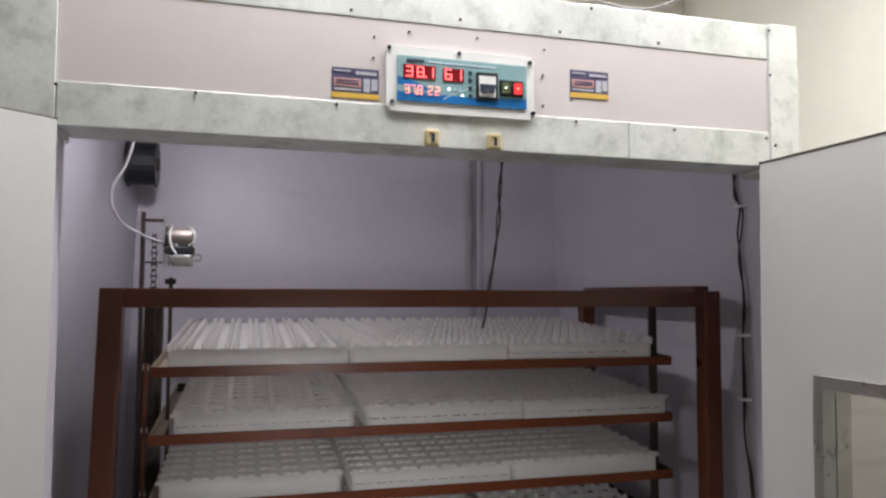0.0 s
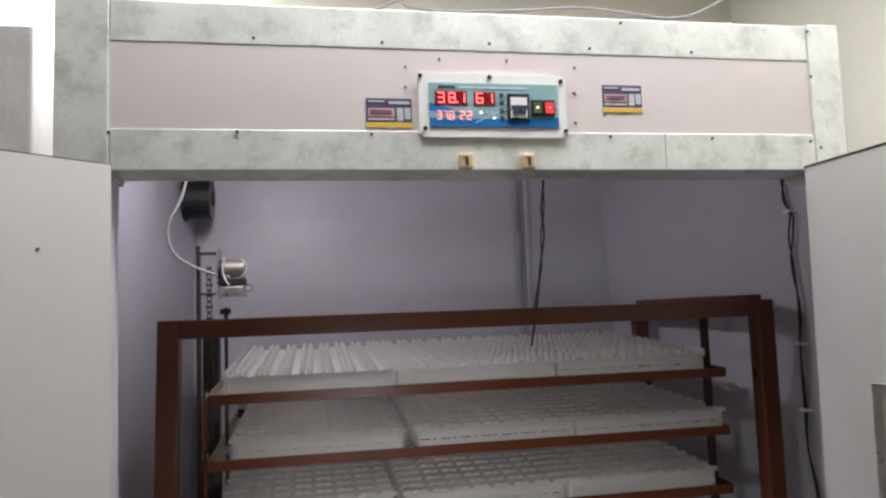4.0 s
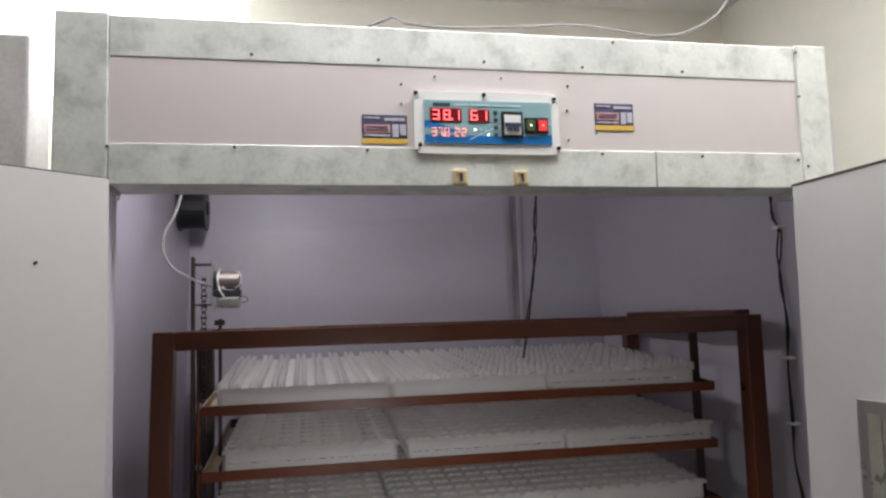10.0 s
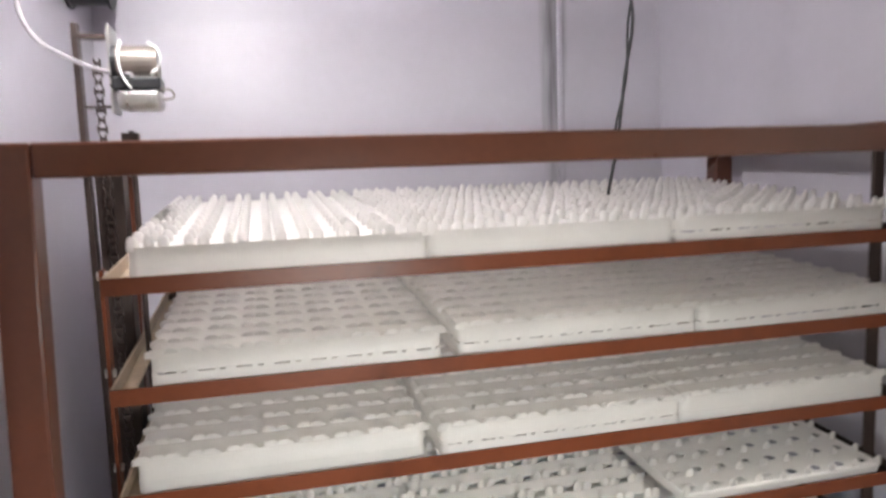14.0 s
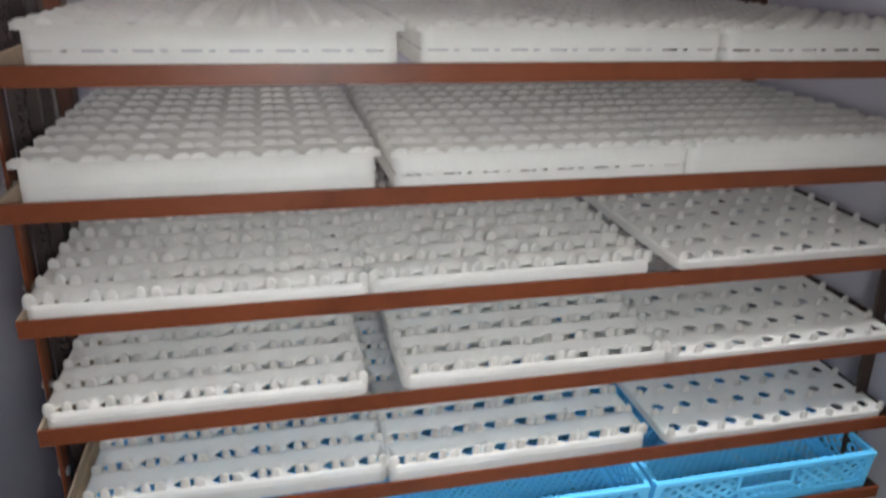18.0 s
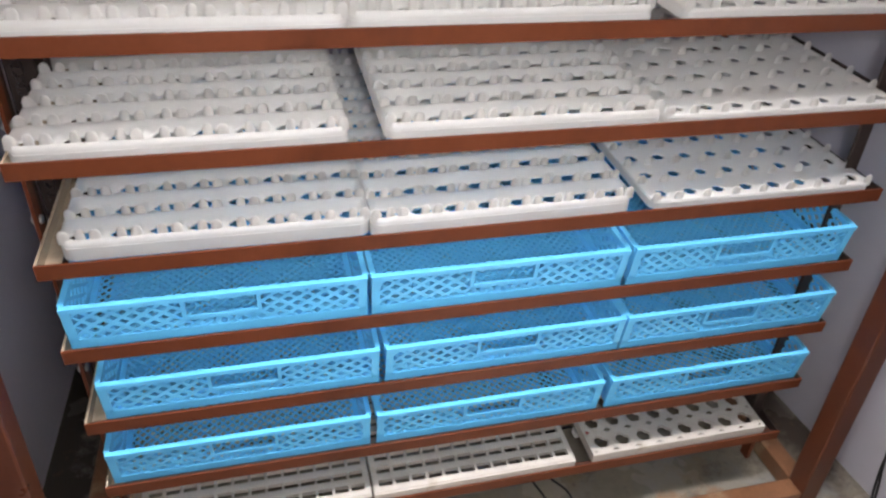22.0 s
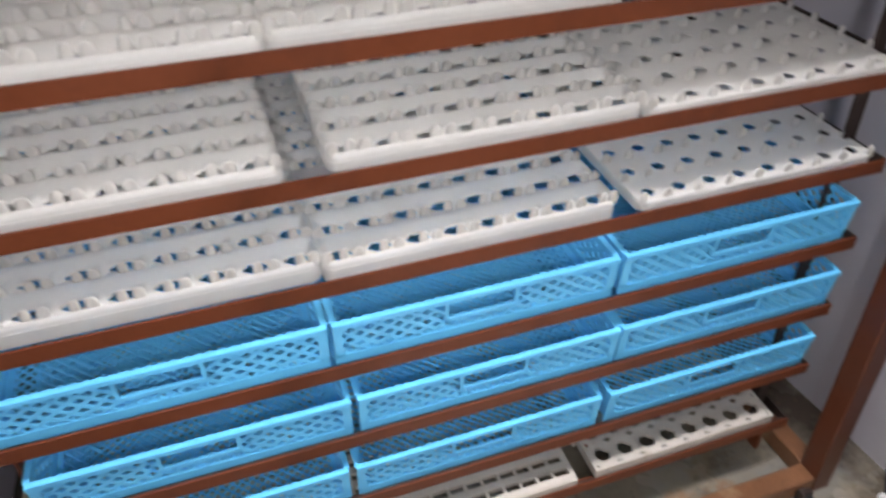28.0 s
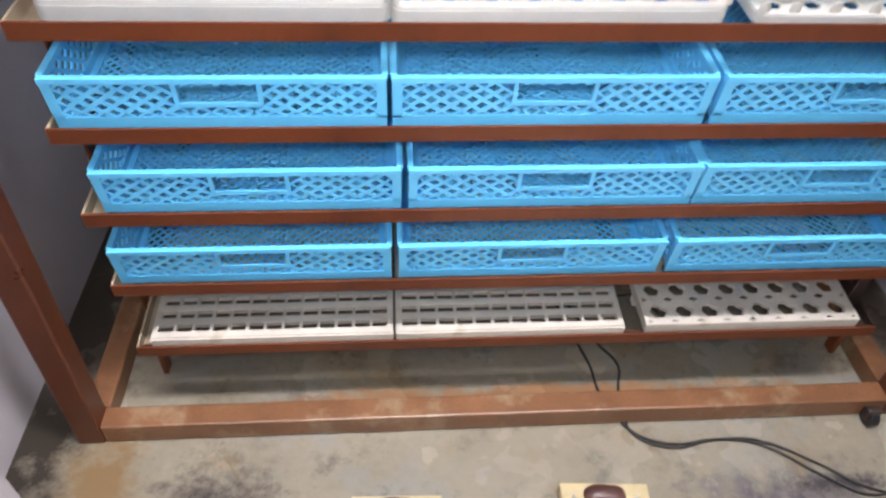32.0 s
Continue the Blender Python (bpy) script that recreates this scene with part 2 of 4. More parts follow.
LINER_BACK = back_lining_mat()
BLACK = mat("black_plastic", (0.012, 0.012, 0.014), 0.4, 0, 0.1, 20, 0.05, 0.01)
RUBBER = mat("cable_rubber", (0.012, 0.011, 0.012), 0.5, 0, 0.1, 30, 0.05, 0.0)
WHITE = mat("white_plastic", (0.80, 0.80, 0.78), 0.4, 0, 0.02, 15, 0.01, 0.003)
CREAM = mat("cream_plastic", (0.62, 0.50, 0.28), 0.45, 0, 0.05, 25, 0.03, 0.01)
STEEL = mat("bright_steel", (0.55, 0.54, 0.52), 0.3, 0.9, 0.1, 25, 0.05, 0.01)
WALLPAINT = mat("cream_wall_paint", (0.84, 0.82, 0.72), 0.7, 0, 0.03, 2, 0.015, 0.01)
CONCRETE = mat("grey_concrete", (0.55, 0.53, 0.52), 0.8, 0, 0.14, 5, 0.08, 0.03)
UNSEEN_DIM = mat("dim_unseen_wall", (0.20, 0.19, 0.18), 0.8, 0, 0.14, 5, 0.08, 0.03)
ROOMFLOOR = mat("grey_floor_tile", (0.13, 0.12, 0.11), 0.45, 0, 0.06, 3, 0.03, 0.005)
CEIL = mat("white_ceiling_paint", (0.80, 0.79, 0.75), 0.8, 0, 0.02, 2, 0.01, 0.005)
GLASS = glass_mat()

# ---- mesh helpers ----


def add_box(bm, lo, hi, m=None):
    """A box between two corners, moved by m."""
    vs = [bm.verts.new(Vector((x, y, z)) if m is None else m @ Vector((x, y, z))) for x in (lo[0], hi[0]) for y in (lo[1], hi[1]) for z in (lo[2], hi[2])]
    for f in ((0, 1, 3, 2), (4, 6, 7, 5), (0, 4, 5, 1), (2, 3, 7, 6), (0, 2, 6, 4), (1, 5, 7, 3)):
        bm.faces.new([vs[k] for k in f])


def soft_box(lo, hi, r=0.002, seg=2):
    bm = bmesh.new()
    add_box(bm, lo, hi)
    bmesh.ops.bevel(bm, geom=bm.edges[:], offset=r, segments=seg, profile=0.5, affect="EDGES")
    return bm


def box_bm(lo, hi):
    bm = bmesh.new()
    add_box(bm, lo, hi)
    return bm


def cyl_bm(r, depth, m=None, seg=20, r2=None):
    bm = bmesh.new()
    bmesh.ops.create_cone(bm, cap_ends=True, segments=seg, radius1=r, radius2=r if r2 is None else r2, depth=depth, matrix=m or Matrix())
    return bm


def mesh_of(name, bm, material, smooth=False):
    bmesh.ops.recalc_face_normals(bm, faces=bm.faces[:])
    me = bpy.data.meshes.new(name)
    bm.to_mesh(me)
    bm.free()
    me.materials.append(material)
    if smooth:
        for p in me.polygons:
            p.use_smooth = True
    return me


def world_of(ob):
    return ob.matrix_basis if ob.parent is None else world_of(ob.parent) @ ob.matrix_parent_inverse @ ob.matrix_basis


def part(name, bm, material, parent=None, label="", m=None, smooth=False):
    """One mesh object. Without m it keeps its place in the world under its parent; with m it lies at m in the parent's own space."""
    ob = new(name, mesh_of(name, bm, material, smooth))
    if parent is not None:
        ob.parent = parent
        if m is None:
            ob.matrix_parent_inverse = world_of(parent).inverted()
    if m is not None:
        ob.matrix_basis = m
    return tagged(ob, label) if label else ob


def share(name, me, parent, m, label=""):
    ob = new(name, me)
    ob.parent = parent
    ob.matrix_basis = m
    return tagged(ob, label) if label else ob


def thing(name, m, label, category, group="", kind=""):
    ob = new(name)
    ob.empty_display_size = 0.05
    ob.matrix_basis = m
    return tagged(ob, label, category, group, kind)


def tube(name, points, r, material, parent=None, label="", res=4):
    """A round cable along a smooth line, as a mesh."""
    cu = bpy.data.curves.new(name, "CURVE")
    cu.dimensions, cu.bevel_depth, cu.bevel_resolution, cu.resolution_u = "3D", r, 2, res
    cu.use_fill_caps = True
    sp = cu.splines.new("BEZIER")
    sp.bezier_points.add(len(points) - 1)
    for bp, p in zip(sp.bezier_points, points):
        bp.co = p
        bp.handle_left_type = bp.handle_right_type = "AUTO"
    tmp = bpy.data.objects.new(name, cu)
    me = bpy.data.meshes.new_from_object(tmp)
    bpy.data.objects.remove(tmp)
    bpy.data.curves.remove(cu)
    me.materials.clear()
    me.materials.append(material)
    for p in me.polygons:
        p.use_smooth = True
    ob = new(name, me)
    if parent is not None:
        ob.parent = parent
        ob.matrix_parent_inverse = world_of(parent).inverted()
    return tagged(ob, label) if label else ob


def structure(name, bm, material, label, category):
    return tagged(part(name, bm, material), label, category, kind="structure")



# ---- the room ----
X0, X1, Y0, Y1, Z1 = -2.3, 2.13, -3.0, 1.5, 2.72
RZ = FLOOR_Z - 0.03
structure("floor", box_bm((X0 - 0.2, Y0 - 0.2, RZ - 0.1), (X1 + 0.2, Y1 + 0.2, RZ)), ROOMFLOOR, "grey tiled floor of the room", "floor")
# ceiling left open above the added overhead lamp; no opening is known
bm = bmesh.new()
for lo, hi in (((X0 - 0.2, Y0 - 0.2), (-0.1, Y1 + 0.2)), ((2.02, Y0 - 0.2), (X1 + 0.2, Y1 + 0.2)), ((-0.1, Y0 - 0.2), (2.02, -0.62)), ((-0.1, -0.12), (2.02, Y1 + 0.2))):
    add_box(bm, (*lo, Z1), (*hi, Z1 + 0.15))
structure("ceiling", bm, CEIL, "white painted ceiling with an added, unseen opening for light", "ceiling")


def wall_with_hole(axis, at, thick, a0, a1, hole):
    """A wall across axis at one place, from a0 to a1, with one opening (from, to, bottom, top) or none."""
    bm = bmesh.new()
    pieces = [(a0, a1, RZ, Z1)] if hole is None else [(a0, hole[0], RZ, Z1), (hole[1], a1, RZ, Z1), (hole[0], hole[1], RZ, hole[2]), (hole[0], hole[1], hole[3], Z1)]
    for p, q, r, s in pieces:
        if axis == "y":
            add_box(bm, (p, at, r), (q, at + thick, s))
        else:
            add_box(bm, (at, p, r), (at + thick, q, s))
    return bm


structure("wall_north", wall_with_hole("y", Y1, 0.2, X0 - 0.2, X1 + 0.2, (-1.3, 0.12, 2.27, 2.68)), WALLPAINT, "cream painted wall behind the cabinet", "wall")
# unseen wall; its dark colour is picked to cut light bounced into the cabinet
structure("wall_south", wall_with_hole("y", Y0 - 0.2, 0.2, X0 - 0.2, X1 + 0.2, None), UNSEEN_DIM, "unseen wall, kept dark to cut bounced light", "wall")
structure("wall_east", wall_with_hole("x", X1, 0.2, Y0, Y1, None), WALLPAINT, "cream painted wall", "wall")
structure("wall_west", wall_with_hole("x", X0 - 0.2, 0.2, Y0, Y1, None), WALLPAINT, "cream painted wall", "wall")
structure("pillar", soft_box((-1.35, 1.1, RZ), (-0.51, 1.3, 2.343), 0.01), CONCRETE, "bare grey plastered pillar", "pillar")

BACKDROP = glow("overcast_daylight", (1.0, 1.0, 1.0), 2.5)
structure("backdrop", box_bm((-1.9, Y1 + 0.6, 1.8), (0.9, Y1 + 0.62, 3.4)), BACKDROP, "bright hazy daylight outside the high window", "daylight")
# glowing sheet added over the made-up ceiling opening
structure("backdrop", box_bm((-0.4, -1.0, Z1 + 0.4), (2.3, 0.3, Z1 + 0.42)), BACKDROP, "added glowing sheet above the unseen ceiling opening", "daylight")

# ---- the incubator cabinet ----
CX0, CX1 = -0.085, 1.372
LX0, LX1 = 0.0, 1.303
LZ, TZ = 1.664, 1.955
cab = thing("incubator_cabinet", pose(0.65, 0.6, FLOOR_Z), "grey egg incubator cabinet trimmed with galvanised strips, both doors open", "incubator")
HEADER_BACK = 0.10
part("fascia", box_bm((LX0, 0.0014, 1.725), (LX1, HEADER_BACK, 1.895)), FASCIA, cab, "plain warm grey fascia board")
part("top_strip", soft_box((0.001, 0.0, 1.884), (1.302, HEADER_BACK, TZ), 0.0012), GALV, cab, "mottled galvanised sheet strip")
for k, (x0, x1) in enumerate(((0.001, 0.984), (0.9855, 1.302))):
    part("bottom_strip", soft_box((x0, -0.001 - 0.0006 * (k % 2), LZ), (x1, HEADER_BACK, 1.734), 0.0012), GALV, cab, "mottled galvanised sheet strip")
part("corner_trim", soft_box((CX0, -0.003, LZ - 0.01), (LX0 - 0.001, HEADER_BACK, TZ + 0.003), 0.0015), GALV, cab, "galvanised corner trim")
part("corner_trim", soft_box((LX1 + 0.001, -0.003, LZ - 0.01), (CX1, HEADER_BACK, TZ + 0.003), 0.0015), GALV, cab, "galvanised corner trim")
part("jamb", box_bm((CX0, 0.0, FLOOR_Z), (LX0, 0.06, LZ - 0.012)), LINER, cab)
part("jamb", box_bm((LX1 + 0.022, 0.0, FLOOR_Z), (CX1 + 0.105, 0.06, LZ - 0.012)), LINER, cab)


def slab(p, q, thick, z0, z1):
    """An upright slab from p to q in plan, with its thickness to the left of that way."""
    bm = bmesh.new()
    p, q = Vector(p), Vector(q)
    d = (q - p).normalized()
    n = Vector((-d.y, d.x)) * thick
    ring = [p, q, q + n, p + n]
    lo = [bm.verts.new((v.x, v.y, z0)) for v in ring]
    hi = [bm.verts.new((v.x, v.y, z1)) for v in ring]
    bm.faces.new(lo), bm.faces.new(hi)
    for k in range(4):
        bm.faces.new((lo[k], lo[(k + 1) % 4], hi[(k + 1) % 4], hi[k]))
    return bm


IZ = 1.90


def side_bm(foot, head, thick):
    """A side panel whose inner face runs between two lines in plan, one at the floor and one at the roof."""
    bm = bmesh.new()
    vs = [bm.verts.new((x + t, y, z)) for z, line in ((FLOOR_Z, foot), (IZ, head)) for x, y in line for t in (0, thick)]
    for f in ((0, 1, 3, 2), (4, 6, 7, 5), (0, 4, 5, 1), (2, 3, 7, 6), (0, 2, 6, 4), (1, 5, 7, 3)):
        bm.faces.new([vs[k] for k in f])
    return bm


part("side_panel", side_bm(((-0.088, 0.06), (-0.080, 1.15)), ((-0.07, 0.06), (-0.035, 1.15)), -0.028), LINER, cab, "lilac grey insulated side panel")
part("side_panel", side_bm(((1.452, 0.06), (1.412, 1.15)), ((1.405, 0.06), (1.335, 1.15)), 0.02), LINER, cab, "lilac grey insulated side panel")
part("back_panel", box_bm((-0.12, 1.15, FLOOR_Z), (1.45, 1.20, IZ)), LINER_BACK, cab, "lilac grey insulated back panel")
part("roof_panel", box_bm((-0.098, HEADER_BACK, IZ), (1.42, 1.20, IZ + 0.05)), LINER, cab, "lilac grey roof panel")
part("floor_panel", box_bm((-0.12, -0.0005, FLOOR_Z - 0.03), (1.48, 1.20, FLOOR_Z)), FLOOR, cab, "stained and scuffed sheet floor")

# doors
LD = (-0.77, -0.638)
left_door = part("door", slab((0.004, -0.004), (LD[0] * 0.66, LD[1] * 0.66 - 0.004), -0.05, 0.0, 1.672), DOOR, cab, "open door, off-white inside")


def on_right_door(s, z, depth=0.0):
    """A place on the right door: s out from its hinge, depth into its thickness."""
    return (1.248 + 0.014 * z + 0.02 * s + depth, -0.006 - s, z)


def door_piece(s0, s1, z0, z1, d0, d1):
    bm = bmesh.new()
    vs = [bm.verts.new(on_right_door(s, z, d)) for s in (s0, s1) for d in (d0, d1) for z in (z0, z1)]
    for f in ((0, 1, 3, 2), (4, 6, 7, 5), (0, 4, 5, 1), (2, 3, 7, 6), (0, 2, 6, 4), (1, 5, 7, 3)):
        bm.faces.new([vs[k] for k in f])
    return bm


def door_with_hole(ss, zz, thick):
    """One sheet with a hole through its middle field."""
    bm = bmesh.new()
    v = {(i, j, k): bm.verts.new(on_right_door(s, z, thick * k)) for i, s in enumerate(ss) for j, z in enumerate(zz) for k in (0, 1)}
    for i in range(3):
        for j in range(3):
            if (i, j) != (1, 1):
                for k in (0, 1):
                    bm.faces.new((v[i, j, k], v[i + 1, j, k], v[i + 1, j + 1, k], v[i, j + 1, k]))
    for a in (0, 3):
        for j in range(3):
            bm.faces.new((v[a, j, 0], v[a, j + 1, 0], v[a, j + 1, 1], v[a, j, 1]))
            bm.faces.new((v[j, a, 0], v[j + 1, a, 0], v[j + 1, a, 1], v[j, a, 1]))
    for a in (1, 2):
        bm.faces.new((v[a, 1, 0], v[a, 2, 0], v[a, 2, 1], v[a, 1, 1]))
        bm.faces.new((v[1, a, 0], v[2, a, 0], v[2, a, 1], v[1, a, 1]))
    return bm


right_door = part("door", door_with_hole((0, 0.155, 0.46, 0.64), (0.0, 0.82, 1.243, 1.668), 0.05), DOOR, cab, "open door, off-white inside, with a small window")
for s0, s1, z0, z1 in ((0.135, 0.157, 0.80, 1.265), (0.458, 0.48, 0.80, 1.265), (0.157, 0.458, 0.80, 0.822), (0.157, 0.458, 1.243, 1.265)):
    part("window_frame", door_piece(s0, s1, z0, z1, -0.006, 0.056), STEEL, right_door, "grey metal window frame")
# dark strips put in for the shadow line along the doors' top edges
part("edge_strip", door_piece(0.0, 0.64, 1.6665, 1.6700, -0.0015, 0.0515), DARK, right_door, "thin dark strip standing in for the shadow gap")
part("edge_strip", slab((0.0045, -0.0035), (LD[0] * 0.66, LD[1] * 0.66 - 0.0035), -0.051, 1.6705, 1.6740), DARK, left_door, "thin dark strip standing in for the shadow gap")
part("screw", cyl_bm(0.0026, 0.004, look((-0.0807, -0.0742, 1.5287), (-0.7187, 0.6958, 1.5287)), 8), DARK, left_door, "small dark screw")
pane = part("window_pane", door_piece(0.157, 0.458, 0.822, 1.243, 0.02, 0.024), GLASS, right_door)
pane.visible_shadow = False

# ---- the turning rack ----
RX0, RX1, RY0, RY1, RZT = 0.034, 1.324, 0.197, 0.845, 1.415
T = 0.040
rack = thing("egg_rack", pose(0.66, 0.5, FLOOR_Z), "tall brown-painted steel turning rack with ten shelves", "rack")
FX0 = 0.003


def post_bm(x, y, x_foot):
    """A square post whose foot stands at x_foot and whose head is at x."""
    bm = soft_box((0, 0, 0), (T, T, RZT - FLOOR_Z), 0.003)
    for v in bm.verts:
        v.co.x += x_foot + (x - x_foot) * v.co.z / (RZT - FLOOR_Z)
        v.co.y += y
        v.co.z += FLOOR_Z
    return bm


for x, x_foot in ((RX0, FX0), (RX1 - T, RX1 - T)):
    for y in (RY0, RY1 - T):
        part("post", post_bm(x, y, x_foot), FRAME_BROWN, rack)
for y in (RY0, RY1 - T):
    part("top_beam", soft_box((RX0 + T, y, RZT - 0.036), (RX1 - T, y + T, RZT), 0.003), FRAME_BROWN, rack)
    part("base_beam", soft_box((FX0 + T + 0.001, y + 0.001, FLOOR_Z + 0.002), (RX1 - T, y + T - 0.002, FLOOR_Z + 0.041), 0.003), BROWN_WORN, rack, "scuffed brown base beam")
for x in (RX0, RX1 - T):
    part("side_rail", soft_box((x + 0.001, RY0 + T, RZT - 0.036), (x + T - 0.001, RY1 - T, RZT + (0.012 if x > 1 else -0.001)), 0.003), FRAME_BROWN, rack)
    foot = FX0 + 0.008 if x < 1 else x
    part("side_rail", soft_box((foot + 0.001, RY0 + T, FLOOR_Z + 0.002), (foot + T - 0.001, RY1 - T, FLOOR_Z + 0.040), 0.003), BROWN_WORN, rack)
SX0, SX1, SY = 0.117, 1.230, 0.249
SHELF_Z = [1.266, 1.139, 1.012, 0.892, 0.766, 0.642, 0.519, 0.397, 0.273, 0.144]
TILT, DEPTH = 3.2, 0.555
W = SX1 - SX0
def angle_bm(length, leg=0.020, t=0.003):
    """Angle steel along x, its upright leg in front from -leg to 0, its flange turned in at the foot."""
    bm = bmesh.new()
    prof = [(0, 0), (0, -leg), (leg, -leg), (leg, -leg + t), (t, -leg + t), (t, 0)]
    a = [bm.verts.new((0, y, z)) for y, z in prof]
    b = [bm.verts.new((length, y, z)) for y, z in prof]
    bm.faces.new(a[::-1]), bm.faces.new(b)
    for k in range(6):
        bm.faces.new((a[k], a[(k + 1) % 6], b[(k + 1) % 6], b[k]))
    return bm


SHELF_M = []
for k, z in enumerate(SHELF_Z):
    m = pose(SX0, SY, z, TILT)
    SHELF_M.append(m)
    shelf = new("shelf")
    shelf.parent, shelf.matrix_parent_inverse, shelf.matrix_basis = rack, world_of(rack).inverted(), m
    part("front_bar", angle_bm(W), BROWN, shelf, m=Matrix())
    part("rear_bar", angle_bm(W), DARK, shelf, m=pose(W, DEPTH, 0, 0, 0, 180))
    part("side_bar", angle_bm(DEPTH - 0.006), PRIMER, shelf, "tan side bar", m=pose(0.0, DEPTH - 0.003, 0, 0, 0, -90))
    part("side_bar", angle_bm(DEPTH - 0.006), DARK, shelf, m=pose(W, 0.003, 0, 0, 0, 90))
    for y in (0.0035, 0.525):
        part("cross_bar", box_bm((0.004, y, -0.0165), (W - 0.004, y + 0.007, -0.0065)), DARK, shelf, m=Matrix())
part("link_bar", soft_box((0.092, 0.366, 0.06), (0.097, 0.388, 1.262), 0.001), BROWN, rack)
part("link_bar", soft_box((SX1 - 0.026, 0.30, 0.06), (SX1 - 0.006, 0.306, RZT - 0.03), 0.001), DARK, rack)
for z in SHELF_Z[:-1]:
    part("bolt", cyl_bm(0.006, 0.012, pose(0.094, 0.377, z - 0.012, 0, 90, 0), 8), STEEL, rack)

# ---- egg trays ----
TW, TD = 0.346, 0.525


def tray_parts(parent, slot, upturned=False, lower=0.0, broad=1.0, tall=0.0, finger=0.0145):
    """An egg tray of eight by eleven cells, moulded in one: each cell drops behind a straight ridge to a six-sided hole and slopes up
    again to the next ridge; pairs of flat fingers stand along the ridges; a skirt runs round, slotted in front where slot is given.
    An upturned tray shows its flat underside, pierced by the cells' holes, with low stubs between them."""
    cols, rows, nu, nv = 8, 11, 14, 20
    deck, top, peg, foot = (0.0125, 0.0130, 0.0130, 0.0100) if upturned else (0.0200 - lower + (1.32 * tall if tall > 0.01 else tall), 0.0265 - lower + tall, finger, 0.0165 - lower)
    mid, long, wide = (0.40, 0.95, 1.10) if upturned else (0.36, 0.84, 1.45)
    px, py = TW / cols, TD / rows
    x = np.linspace(0, TW, cols * nu + 1)
    y = np.linspace(0, TD, rows * nv + 1)
    gx, gy = np.meshgrid(x, y)
    ci = np.clip(np.floor(gx / px + 1e-9), 0, cols - 1)
    u = (gx / px - ci - 0.5) * px
    w = gy / py - np.clip(np.floor(gy / py + 1e-9), 0, rows - 1)
    v = (w - mid) * py
    a = np.abs(u) / (px / 2)

    def ease(q):
        q = np.clip(q, 0, 1)
        return q * q * (3 - 2 * q)

    fall, rise = 1 - ease((w - 0.035) / 0.085), np.clip((w - 0.44) / 0.50, 0, 1)
    low = np.maximum(fall, rise)
    cross = 0.45 * ease((a - 0.62) / 0.30)
    edge_wall = ease((0.010 - np.minimum(gx, TW - gx)) / 0.006)
    gz = deck + (top - deck) * np.maximum(np.maximum(low, cross), edge_wall)
    gz = gz - 0.0005 * np.maximum(low - 0.6, 0) * np.cos(2 * math.pi * gx / px)
    # the six-sided hole: points near its edge are drawn on to it
    u, v = u / wide, v / long
    r, ang = np.hypot(u, v), np.arctan2(v, u)
    edge = (0.0082 if upturned else 0.0052 if tall > 0.01 else 0.0094) * 0.93 / np.cos(np.mod(ang, math.pi / 3) - math.pi / 6)
    near = np.abs(r - edge) < 0.0013
    gx = np.where(near, gx + wide * u * (edge / np.maximum(r, 1e-6) - 1), gx)
    gy = np.where(near, gy + long * v * (edge / np.maximum(r, 1e-6) - 1), gy)
    inside = r < edge + 0.0013
    # rounded corners
    cr = 0.014
    dx = np.maximum(cr - np.minimum(gx, TW - gx), 0)
    dy = np.maximum(cr - np.minimum(gy, TD - gy), 0)
    k = np.where((dx > 0) & (dy > 0), np.maximum(dx, dy) / np.maximum(np.hypot(dx, dy), 1e-6), 1.0)
    gx = gx + np.sign(TW / 2 - gx) * dx * (1 - k)
    gy = gy + np.sign(TD / 2 - gy) * dy * (1 - k)
    nx, ny = len(x), len(y)
    verts = np.stack((gx, gy, gz), -1).reshape(-1, 3).tolist()
    faces, lip, thin = [], {}, []
    for j in range(ny - 1):
        for i in range(nx - 1):
            f = (j * nx + i, j * nx + i + 1, (j + 1) * nx + i + 1, (j + 1) * nx + i)
            if inside[j, i] and inside[j, i + 1] and inside[j + 1, i] and inside[j + 1, i + 1]:
                for p, q in zip(f, f[1:] + f[:1]):
                    if lip.pop((q, p), None) is None:
                        lip[p, q] = True
            else:
                faces.append(f)
                thin.append(1 if upturned else int(low[j, i] < 0.86 and low[j + 1, i] < 0.86 and edge_wall[j, i] < 0.5))
    below = {}

    def under(p):
        if p not in below:
            below[p] = len(verts)
            verts.append((verts[p][0], verts[p][1], verts[p][2] - 0.0012))
        return below[p]

    for p, q in lip:
        faces.append((p, q, under(q), under(p)))
    ring = [i for i in range(nx)] + [j * nx + nx - 1 for j in range(1, ny)] + [(ny - 1) * nx + i for i in range(nx - 2, -1, -1)] + [j * nx for j in range(ny - 2, 0, -1)]
    base = len(verts)
    for p in ring:
        verts.append((verts[p][0], verts[p][1], slot[1] if slot else foot))
    body = len(faces)
    # tapered fingers along the ridges, one before each hole and one between the holes
    turn = [(math.cos(q), math.sin(q)) for q in (0.39, 1.18, 1.96, 2.75, 3.53, 4.32, 5.11, 5.89)]
